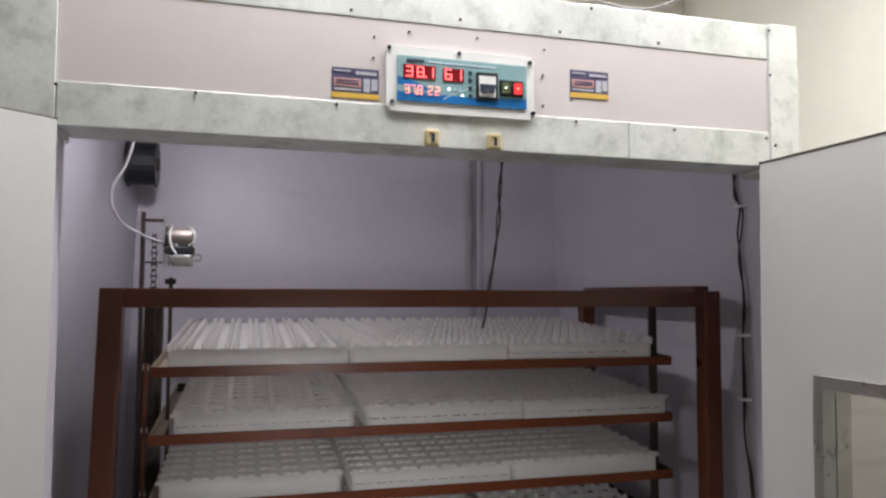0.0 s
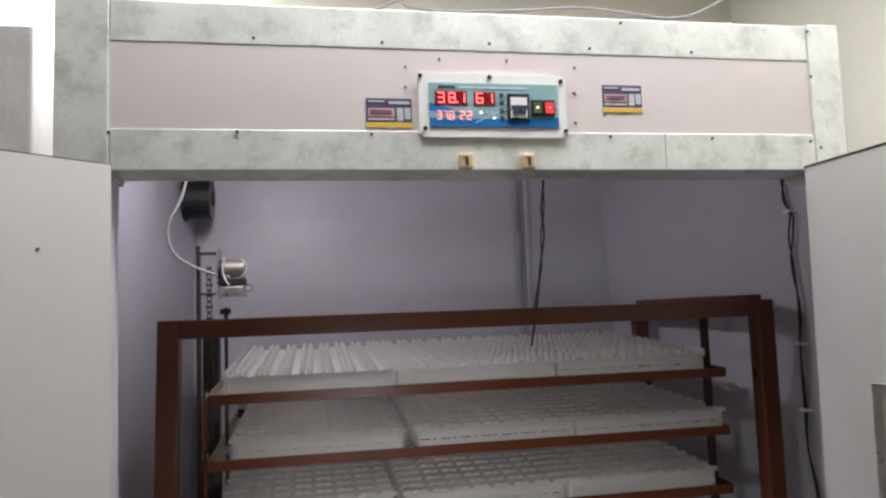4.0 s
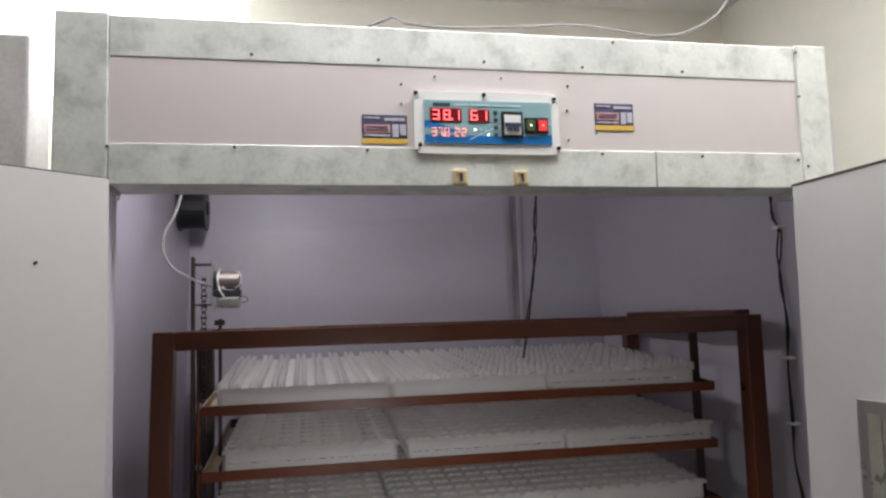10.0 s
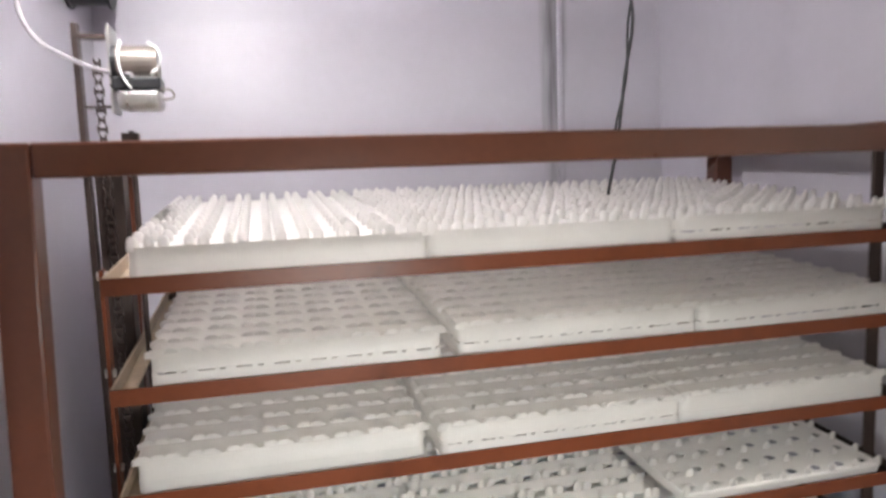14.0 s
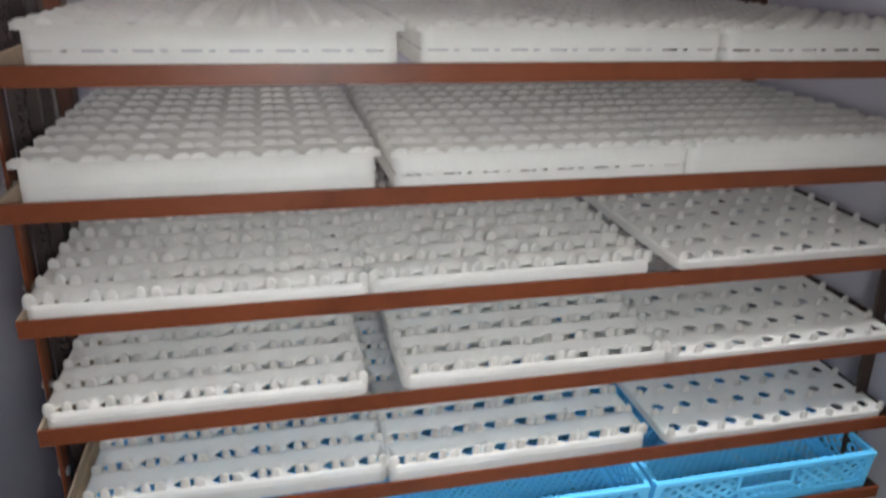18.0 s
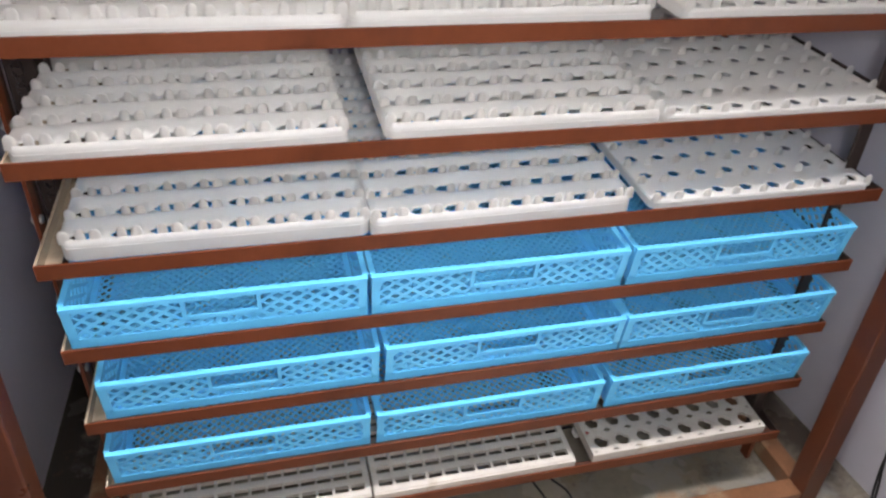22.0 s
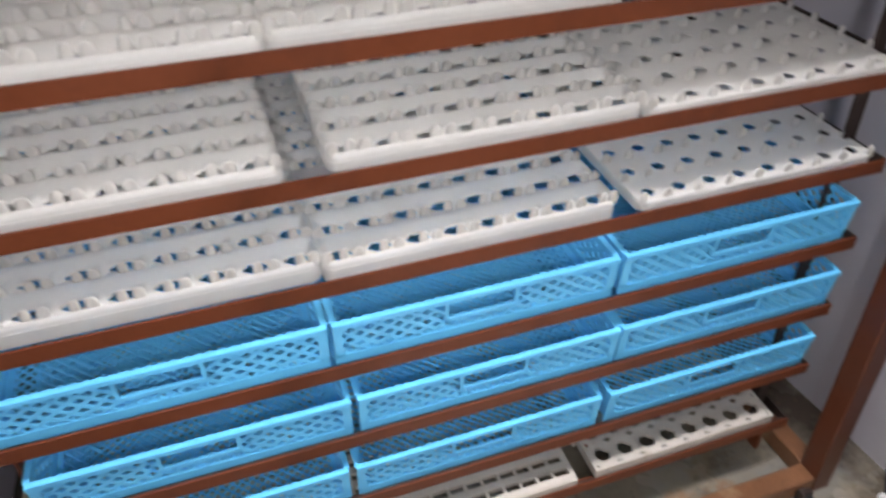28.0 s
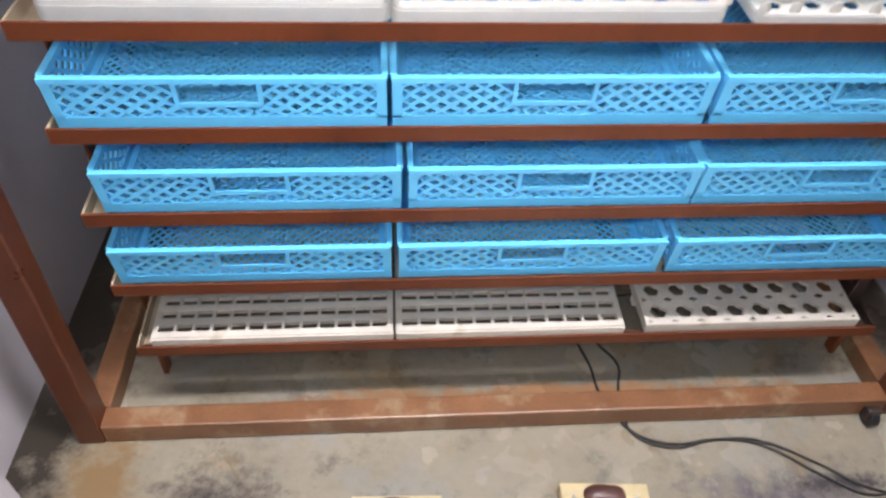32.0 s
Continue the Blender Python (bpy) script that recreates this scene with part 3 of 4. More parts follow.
    for j in range(rows + 1):
        for i in range(2 * cols + 1):
            middle = i % 2 == 1
            if upturned and middle:
                continue
            fx = min(max(i * px / 2 + (0.0020 if middle else -0.0040 if i else 0.0), 0.0062), TW - 0.0062)
            fy = min(max(j * py, 0.0036), TD - 0.0036)
            ru = broad * (0.0046 if middle else 0.0054)
            tip = top + peg * (1.0 if middle else 0.92) * (1.0 + 0.02 * math.sin(5.1 * j + 2.3 * i))
            start = len(verts)
            for q, z in ((1.0, top - 0.005), (0.97 if broad > 1.2 else 0.88, top + 0.35 * (tip - top)), (0.86 if broad > 1.2 else 0.74, tip - 0.0035), (0.56, tip - 0.0010), (0.28, tip)):
                verts.extend((fx + q * ru * c, fy + (0.45 + 0.55 * q) * 0.0021 * d, z) for c, d in turn)
            for lv in range(4):
                for k in range(8):
                    q = (k + 1) % 8
                    faces.append((start + lv * 8 + k, start + lv * 8 + q, start + lv * 8 + 8 + q, start + lv * 8 + 8 + k))
            faces.append(tuple(start + 32 + k for k in range(8)))
            # moulded on to the grid
            faces.append((start, start + 1, round(fy / TD * (ny - 1)) * nx + round(fx / TW * (nx - 1))))
    fingers = len(faces)
    n = len(ring)
    for k in range(n):
        q = (k + 1) % n
        faces.append((ring[k], base + k, base + q, ring[q]))
    me = bpy.data.meshes.new("cell_grid")
    me.from_pydata(verts, [], faces)
    me.polygons.foreach_set("use_smooth", [True] * len(me.polygons))
    me.polygons.foreach_set("material_index", thin + [0] * (body - len(thin)) + [2] * (fingers - body) + [0] * (len(faces) - fingers))
    me.materials.append(TRAY)
    me.materials.append(TRAY_FLOOR)
    me.materials.append(TRAY_FINGER)
    share("cell_grid", me, parent, Matrix())
    # the skirt stands a little proud of the grid
    out, rim_faces = [], []
    levels = (0.0, slot[0], slot[1]) if slot else (0.0, foot)
    for z in levels:
        for p in ring:
            out.append((TW / 2 + (verts[p][0] - TW / 2) * 1.003, TD / 2 + (verts[p][1] - TD / 2) * 1.002, z))
    for k in range(n):
        q = (k + 1) % n
        for lv in range(len(levels) - 1):
            vx, vy = verts[ring[k]][0], verts[ring[k]][1]
            f = (vx / px if vy < 0.004 else vy / py) % 1.0
            if lv == 1 and (0.16 < f < 0.62 or 0.74 < f < 0.92):
                continue
            rim_faces.append((lv * n + k, lv * n + q, (lv + 1) * n + q, (lv + 1) * n + k))
    for k in range(n):
        q = (k + 1) % n
        out.append((verts[ring[k]][0] * 0.996 + TW * 0.002, verts[ring[k]][1] * 0.996 + TD * 0.002, slot[0] if slot else levels[-1] + 0.0004))
        rim_faces.append(((1 if slot else len(levels) - 1) * n + k, (1 if slot else len(levels) - 1) * n + q, len(levels) * n + q, len(levels) * n + k))
    me = bpy.data.meshes.new("rim")
    me.from_pydata(out, [], rim_faces)
    me.materials.append(TRAY)
    share("rim", me, parent, Matrix())


REST = -0.0062
TRAYS = [
    (0.146, 0.4935, 0.842), (0.160, 0.530, 0.877), (0.136, 0.501, 0.849),
    (0.124, 0.471, 0.856), (0.122, 0.510, 0.857), (0.144, 0.491, 0.868),
]
KINDS = {}
SHUT = {(0, 0), (0, 1), (2, 0), (2, 2)}
for k, xs in enumerate(TRAYS):
    for j, x in enumerate(xs):
        m = SHELF_M[k] @ pose(x - SX0, 0.006 + 0.004 * ((k + j) % 3), REST, 0, 0, 0.5 * math.sin(3.7 * k + 2.1 * j))
        kind = "upturned" if j == 2 and k > 2 else "low" if 2 < k < 5 else "plain" if k == 5 else ("top_" if k == 0 else "") + ("shut" if (k, j) in SHUT else "slotted")
        if kind not in KINDS:
            label = "milky white plastic egg tray lying upturned, six-sided holes on top" if kind == "upturned" else "empty milky white plastic egg tray with finger rows, on a shelf"
            tray = KINDS[kind] = thing("egg_tray", m, label, "egg tray", "egg trays on the rack")
            tray_parts(tray, (0.0165, 0.0186) if kind.endswith("slotted") else None, kind == "upturned", 0.0065 if kind == "low" else 0.0, (1.35, 2.35, 2.35, 1.25, 1.25, 1.25)[k], (0.012, 0.014, 0.014, 0.0, 0.0, 0.0)[k], (0.0135, 0.0060, 0.0060, 0.0125, 0.0125, 0.0130)[k])
        else:
            copy_thing(KINDS[kind], m)


def lattice_tray(parent, w, cols):
    """A shallow tray of open rectangular cells with broad bars."""
    d, h = TD, 0.019
    rows = 21
    xs = [0.0] + [0.004 + (w - 0.008) * (i + e) / cols for i in range(cols) for e in (0.085, 0.915)] + [w]
    ys = [0.0] + [0.004 + (d - 0.008) * (j + e) / rows for j in range(rows) for e in (0.25, 0.75)] + [d]
    bm = bmesh.new()
    v = [[[bm.verts.new((x, y, z)) for z in (0.011, h)] for y in ys] for x in xs]
    solid = {(i, j): not (i % 2 == 1 and j % 2 == 1) for i in range(len(xs) - 1) for j in range(len(ys) - 1)}
    for (i, j), full in solid.items():
        if full:
            for z in (0, 1):
                bm.faces.new((v[i][j][z], v[i + 1][j][z], v[i + 1][j + 1][z], v[i][j + 1][z]))
        for a, b, near in (((i, j), (i + 1, j), (i, j - 1)), ((i, j), (i, j + 1), (i - 1, j))):
            if solid.get(near, False) != full:
                bm.faces.new((v[a[0]][a[1]][0], v[b[0]][b[1]][0], v[b[0]][b[1]][1], v[a[0]][a[1]][1]))
    part("cell_grid", bm, TRAY_OLD, parent, m=Matrix())
    bm = bmesh.new()
    for lo, hi in (((-0.002, -0.003), (w + 0.002, 0.0)), ((-0.002, d), (w + 0.002, d + 0.003)), ((-0.003, 0), (0, d)), ((w, 0), (w + 0.003, d))):
        add_box(bm, (lo[0], lo[1], 0), (hi[0], hi[1], 0.017))
    part("rim", bm, TRAY_OLD, parent, m=Matrix())


def plate_tray(parent, w):
    """A flat moulded tray, eight round-shouldered holes across."""
    d, h, cols, rows = TD, 0.018, 8, 12
    bm = bmesh.new()
    px, py = (w - 0.01) / cols, (d - 0.01) / rows
    for j in range(rows):
        for i in range(cols):
            xc, yc = 0.005 + (i + 0.5) * px, 0.005 + (j + 0.5) * py
            n = 18
            outer, inner, deep = [], [], []
            for k in range(n):
                a = 2 * math.pi * k / n
                ox, oy = math.cos(a), math.sin(a)
                sc = 1 / max(abs(ox) / (px / 2), abs(oy) / (py / 2))
                r = 0.0124 / math.cos(a % (math.pi / 3) - math.pi / 6) * (0.75 if 0.6 < a < 1.3 else 1.0)
                outer.append(bm.verts.new((xc + ox * sc, yc + oy * sc, h)))
                inner.append(bm.verts.new((xc + ox * r, yc + oy * r, h - 0.001)))
                deep.append(bm.verts.new((xc + ox * r * 0.9, yc + oy * r * 0.9, h - 0.006)))
            for k in range(n):
                q = (k + 1) % n
                bm.faces.new((outer[k], outer[q], inner[q], inner[k]))
                bm.faces.new((inner[k], inner[q], deep[q], deep[k]))
    bmesh.ops.remove_doubles(bm, verts=bm.verts[:], dist=0.00005)
    part("plate", bm, TRAY_OLD, parent, m=Matrix())
    bm = bmesh.new()
    for lo, hi in (((0, 0), (w, 0.005)), ((0, d - 0.005), (w, d)), ((0, 0.005), (0.005, d - 0.005)), ((w - 0.005, 0.005), (w, d - 0.005))):
        add_box(bm, (lo[0], lo[1], 0), (hi[0], hi[1], h + 0.0004))
    part("rim", bm, TRAY_OLD, parent, m=Matrix())


for x, w, cols in ((0.141, 0.342, 13), (0.493, 0.337, 12)):
    tray = thing("setter_tray", SHELF_M[9] @ pose(x - SX0, 0.008, REST), "shallow greyed plastic tray of open square cells on the lowest shelf", "egg tray", "trays on the lowest shelf")
    lattice_tray(tray, w, cols)
tray = thing("setter_tray", SHELF_M[9] @ pose(0.866 - SX0, 0.008, REST), "flat greyed plastic tray with rows of holes, lowest shelf", "egg tray", "trays on the lowest shelf")
plate_tray(tray, 0.335)

# ---- blue hatching crates ----
KW, KD, KH = 0.357, 0.53, 0.067


def lattice(bm, w, h, cw, ch, t, hole, at, keep=None):
    """A sheet of diamond mesh, w by h: rhombic cells cw by ch pierced by a smaller rhombus. at(u, v, d) places a point d deep."""
    rows, cols = int(round(2 * h / ch)), int(round(w / cw))
    cw, ch = w / cols, 2 * h / rows
    for r in range(rows + 1):
        off = 0.5 if r % 2 else 0.0
        for c in range(cols + (0 if off else 1)):
            u, v = (c + off) * cw, r * ch / 2
            if keep and not keep(u, v):
                continue
            edge = [(u + cw / 2, v), (u, v + ch / 2), (u - cw / 2, v), (u, v - ch / 2)]
            edge = [(min(max(a, 0), w), min(max(b, 0), h)) for a, b in edge]
            inner = [(u + (a - u) * hole, v + (b - v) * hole) for a, b in edge]
            whole = 0 < u < w and 0 < v < h
            if not whole:
                continue
            o0 = [bm.verts.new(at(a, b, 0)) for a, b in edge]
            i0 = [bm.verts.new(at(a, b, 0)) for a, b in inner]
            i1 = [bm.verts.new(at(a, b, t)) for a, b in inner]
            o1 = [bm.verts.new(at(a, b, t)) for a, b in edge]
            for k in range(4):
                n = (k + 1) % 4
                bm.faces.new((o0[k], o0[n], i0[n], i0[k]))
                bm.faces.new((i0[k], i0[n], i1[n], i1[k]))
                bm.faces.new((i1[k], i1[n], o1[n], o1[k]))


def crate_parts(parent):
    t = 0.0025
    lean = 0.006

    def wall(width, place, hole):
        bm = bmesh.new()
        z0, z1 = 0.012, KH - 0.006
        hx0, hx1, hz0 = width / 2 - 0.042, width / 2 + 0.042, 0.034

        def keep(u, v):
            return not (hole and hx0 - 0.011 < u + 0.008 < hx1 + 0.011 and v + z0 > hz0 - 0.009)

        lattice(bm, width - 0.016, z1 - z0, 0.0225, 0.0165, t, 0.61, lambda u, v, d: place(u + 0.008, v + z0, d), keep)

        def bar(a0, a1, b0, b1, d0=-0.0006, d1=None):
            d1 = t + 0.0008 if d1 is None else d1
            vs = [bm.verts.new(place(a, b, d)) for a in (a0, a1) for d in (d0, d1) for b in (b0, b1)]
            for f in ((0, 1, 3, 2), (4, 6, 7, 5), (0, 4, 5, 1), (2, 3, 7, 6), (0, 2, 6, 4), (1, 5, 7, 3)):
                bm.faces.new([vs[q] for q in f])

        bar(0, width, 0, z0 + 0.003)
        bar(0, width, z1 - 0.001, KH, -0.002, t + 0.003)
        bar(0, 0.011, z0, z1), bar(width - 0.011, width, z0, z1)
        if hole:
            bar(hx0 - 0.005, hx0, hz0 - 0.004, z1), bar(hx1, hx1 + 0.005, hz0 - 0.004, z1), bar(hx0, hx1, hz0 - 0.006, hz0)
            n = 5
            for q in range(n):
                c = hx0 + (q + 0.5) * (hx1 - hx0) / n
                bar(c - 0.003, c + 0.003, z1 - 0.004, z1), bar(c - 0.0055, c + 0.0055, z1 - 0.002, z1)
        return bm

    part("front_panel", wall(KW, lambda a, b, d: (a, d + lean * (1 - b / KH), b), True), BLUE, parent, m=Matrix())
    part("rear_panel", wall(KW, lambda a, b, d: (a, KD - d - lean * (1 - b / KH), b), True), BLUE, parent, m=Matrix())
    part("side_panel", wall(KD - 0.012, lambda a, b, d: (d + lean * (1 - b / KH), a + 0.006, b), False), BLUE, parent, m=Matrix())
    part("side_panel", wall(KD - 0.012, lambda a, b, d: (KW - d - lean * (1 - b / KH), a + 0.006, b), False), BLUE, parent, m=Matrix())
    bm = bmesh.new()
    lattice(bm, KW - 0.02, KD - 0.02, 0.0135, 0.0135, 0.0025, 0.75, lambda u, v, d: (u + 0.01, v + 0.01, d + 0.001))
    for lo, hi in (((0.006, 0.006), (KW - 0.006, 0.017)), ((0.006, KD - 0.017), (KW - 0.006, KD - 0.006)), ((0.006, 0.017), (0.017, KD - 0.017)), ((KW - 0.017, 0.017), (KW - 0.006, KD - 0.017))):
        add_box(bm, (lo[0], lo[1], 0), (hi[0], hi[1], 0.005))
    part("base", bm, BLUE, parent, m=Matrix())


first_crate = None
CRATES = [(0.127, 0.490, 0.856), (0.142, 0.508, 0.872), (0.128, 0.495, 0.866)]
for k, xs in enumerate(CRATES):
    for j, x in enumerate(xs):
        m = SHELF_M[k + 6] @ pose(min(x - SX0, W - KW - 0.004), 0.006, REST)
        if first_crate is None:
            first_crate = thing("hatching_crate", m, "empty bright blue plastic hatching crate with diamond mesh sides", "crate", "hatching crates on the rack")
            crate_parts(first_crate)
        else:
            copy_thing(first_crate, m)

# ---- fittings on the cabinet's front ----
SCREW_ME = mesh_of("screw", cyl_bm(0.0027, 0.0024, pose(0, 0, 0, 90), 8), DARK)
for x, z in ((-0.000, 1.727), (0.204, 1.729), (0.431, 1.727), (0.875, 1.727), (1.082, 1.725), (1.292, 1.721), (0.233, 1.894), (0.454, 1.893), (0.650, 1.897), (0.843, 1.894), (1.050, 1.893), (1.304, 1.943), (1.304, 1.851), (1.313, 1.708), (0.908, 1.946)):
    share("screw", SCREW_ME, cab, Matrix.Translation(Vector((x, -0.0035, z)) - Vector((0.65, 0.6, FLOOR_Z))))
HOLE_ME = mesh_of("rivet", cyl_bm(0.002, 0.003, pose(0, 0, 0, 90), 8), BLACK)
for x, z in ((0.495, 1.851), (0.557, 1.867), (0.683, 1.868), (0.813, 1.858), (0.810, 1.810), (0.810, 1.753), (0.494, 1.814), (0.867, 1.768)):
    share("rivet", HOLE_ME, cab, Matrix.Translation(Vector((x, 0.0006, z)) - Vector((0.65, 0.6, FLOOR_Z))))


def px_(c):
    return 0.516 + (c - 362) / 538 * 0.275


def pz_(c):
    return 1.838 - (c - 165) / 223 * 0.1155


def plate_bm(c0, r0, c1, r1, y0, y1):
    return box_bm((px_(c0), y0, pz_(r1)), (px_(c1), y1, pz_(r0)))


FILM_TEAL = mat("teal_film", (0.26, 0.42, 0.44), 0.25, 0, 0.05, 30, 0.02, 0)
FILM_BLUE = mat("blue_film", (0.02, 0.17, 0.46), 0.25, 0, 0.05, 30, 0.02, 0)
FILM_PALE = mat("pale_film", (0.55, 0.70, 0.78), 0.25, 0, 0.05, 30, 0.02, 0)
LENS_RED = mat("dark_red_lens", (0.22, 0.012, 0.02), 0.2, 0, 0.03, 30, 0.01, 0)
INK = mat("dark_ink", (0.03, 0.04, 0.07), 0.5, 0, 0.05, 30, 0.02, 0)
NAVY = mat("navy_print", (0.085, 0.08, 0.15), 0.4, 0, 0.1, 60, 0.05, 0)
YELLOW = mat("yellow_print", (0.72, 0.46, 0.08), 0.45, 0, 0.06, 40, 0.04, 0)
PINK = mat("pink_print", (0.62, 0.33, 0.30), 0.45, 0, 0.1, 90, 0.06, 0)
PALE = mat("pale_print", (0.50, 0.50, 0.56), 0.45, 0, 0.15, 120, 0.08, 0)
LED_RED = glow("red_digit_light", (1.0, 0.16, 0.16), 2.6)
LED_PINK = glow("small_digit_light", (1.0, 0.36, 0.28), 1.8)
LED_WHITE = glow("indicator_light", (0.9, 0.95, 1.0), 3.0)
BUTTON_RED = glow("lit_red_button", (0.75, 0.03, 0.035), 0.55)
BUTTON_GREEN = mat("green_button", (0.10, 0.13, 0.05), 0.35, 0, 0.05, 30, 0.02, 0)

panel = new("control_panel")
panel.parent, panel.matrix_parent_inverse, panel.matrix_basis = cab, world_of(cab).inverted(), pose(0.65, 0, 1.78)
tagged(panel, "white-framed controller with red digits and a blue face")
bm = bmesh.new()
add_box(bm, (0.516, -0.0065, 1.7225), (0.790, 0.002, 1.838))
bmesh.ops.bevel(bm, geom=[e for e in bm.edges if abs((e.verts[0].co - e.verts[1].co).y) > 0.005], offset=0.006, segments=3, affect="EDGES")
part("bezel", bm, WHITE, panel, "white plastic bezel")
part("face_film", plate_bm(398, 198, 867, 352, -0.0085, -0.006), FILM_TEAL, panel, "teal face film")
bm = bmesh.new()
N = 20
up, lo = [], []
for k in range(N + 1):
    c = 398 + 469 * k / N
    r = 330 - 8 * math.cos(3.2 * k / N) - 22 * (k / N) ** 2
    up.append(bm.verts.new((px_(c), -0.0089, pz_(r))))
    lo.append(bm.verts.new((px_(c), -0.0089, pz_(352))))
for k in range(N):
    bm.faces.new((lo[k], lo[k + 1], up[k + 1], up[k]))
ret = bmesh.ops.extrude_face_region(bm, geom=bm.faces[:])
bmesh.ops.translate(bm, verts=[v for v in ret["geom"] if isinstance(v, bmesh.types.BMVert)], vec=(0, 0.0006, 0))
part("blue_wave", bm, FILM_BLUE, panel)
bm = bmesh.new()
for k in range(N):
    c0, c1 = 560 + 307 * k / N, 560 + 307 * (k + 1) / N
    r0, r1 = (288 - 20 * math.sin(2.8 * q / N) + 55 * (1 - q / N) ** 2 - 6 for q in (k, k + 1))
    vs = [bm.verts.new((px_(c), y, pz_(r))) for y in (-0.0092, -0.0086) for c, r in ((c0, r0), (c1, r1), (c1, r1 + 3), (c0, r0 + 3))]
    bm.faces.new(vs[:4]), bm.faces.new(vs[4:])
part("pale_curve", bm, FILM_PALE, panel)
bm = bmesh.new()
for k in range(N):
    q0, q1 = k / N, (k + 1) / N
    top_, low_ = [285 - 30 * math.sin(2.2 * q + 0.5) * (1 - q) + 62 * q for q in (q0, q1)], [296 + 36 * q for q in (q0, q1)]
    vs = [bm.verts.new((px_(398 + 200 * q), y, pz_(max(r, 0)))) for y in (-0.00875, -0.0085) for q, r in ((q0, top_[0]), (q1, top_[1]), (q1, max(low_[1], top_[1] + 1)), (q0, max(low_[0], top_[0] + 1)))]
    bm.faces.new(vs[:4]), bm.faces.new(vs[4:])
part("dark_wave", bm, FILM_BLUE, panel)
for c0, r0, c1, r1 in ((418, 228, 532, 275), (558, 230, 634, 275)):
    part("display_window", plate_bm(c0, r0, c1, r1, -0.0098, -0.0088), LENS_RED, panel, "dark red display window")
for c0, r0, c1, r1 in ((430, 208, 492, 219), (507, 211, 560, 217), (566, 211, 640, 217), (646, 211, 752, 217)):
    part("caption_bar", plate_bm(c0, r0, c1, r1, -0.0092, -0.0086), INK if c0 < 500 else FILM_PALE, panel)
SEGS = {"0": "abcdef", "1": "bc", "2": "abged", "3": "abgcd", "6": "afgedc", "7": "abc", "8": "abcdefg"}


def digit(ch, c, r, w, h, dot=False, light=LED_RED):
    """One seven-bar digit, its left top at c, r."""
    bm = bmesh.new()
    t = w * 0.17
    bars = {"a": (0, 0, w, t), "d": (0, h - t, w, h), "g": (0, h / 2 - t / 2, w, h / 2 + t / 2), "f": (0, 0, t, h / 2), "e": (0, h / 2, t, h), "b": (w - t, 0, w, h / 2), "c": (w - t, h / 2, w, h)}
    for q in SEGS[ch]:
        a = bars[q]
        add_box(bm, (px_(c + a[0] + 0.7), -0.0108, pz_(r + a[3] - 0.7)), (px_(c + a[2] - 0.7), -0.0094, pz_(r + a[1] + 0.7)))
    if dot:
        add_box(bm, (px_(c + w + 3), -0.0108, pz_(r + h)), (px_(c + w + 8), -0.0094, pz_(r + h - 5)))
    part("digit", bm, light, panel, "lit red digit")


for ch, c, dot in (("3", 427, False), ("8", 466, True), ("1", 500, False), ("6", 565, False), ("1", 600, False)):
    digit(ch, c, 233, 25, 37, dot)
for ch, c, dot in (("3", 423, False), ("7", 444, True), ("8", 468, False), ("2", 505, False), ("2", 530, False)):
    digit(ch, c, 298, 17, 30, dot, LED_PINK)
for c, r in ((581, 302), (601, 302), (620, 302), (629, 321)):
    part("indicator", cyl_bm(0.0018, 0.002, pose(px_(c), -0.0094, pz_(r), 90), 8), LED_WHITE if c in (581, 629) else FILM_PALE, panel)
for r in (239, 266, 293, 320):
    part("key", plate_bm(650, r - 6, 664, r + 7, -0.0098, -0.0086), INK, panel)
part("breaker", plate_bm(678, 235, 757, 330, -0.0115, -0.006), BLACK, panel, "black-framed breaker switch")
part("breaker_face", plate_bm(688, 247, 749, 320, -0.0125, -0.011), WHITE, panel)
part("breaker_band", plate_bm(690, 277, 747, 291, -0.0150, -0.0122), INK, panel)
part("breaker_toggle", plate_bm(697, 286, 716, 306, -0.0165, -0.0122), INK, panel)
part("breaker_toggle", plate_bm(722, 286, 741, 306, -0.0165, -0.0122), INK, panel)
for c, m_ in ((765, BUTTON_GREEN), (810, BUTTON_RED)):
    part("button_frame", plate_bm(c, 255, c + 43, 312, -0.0105, -0.006), BLACK, panel)
    part("button_lamp", cyl_bm(0.0016, 0.001, pose(px_(c + 21), -0.0147, pz_(284), 90), 8), LED_WHITE if c < 800 else LED_PINK, panel)
    part("button", plate_bm(c + 7, 265, c + 36, 303, -0.0145, -0.0100), m_, panel, "lit red push button" if c > 800 else "dark green push button")
for c, r in ((369, 175), (617, 175), (881, 184), (381, 359), (892, 364)):
    part("panel_screw", cyl_bm(0.0038, 0.003, pose(px_(c), -0.0085, pz_(r), 90), 10), BLACK, panel)

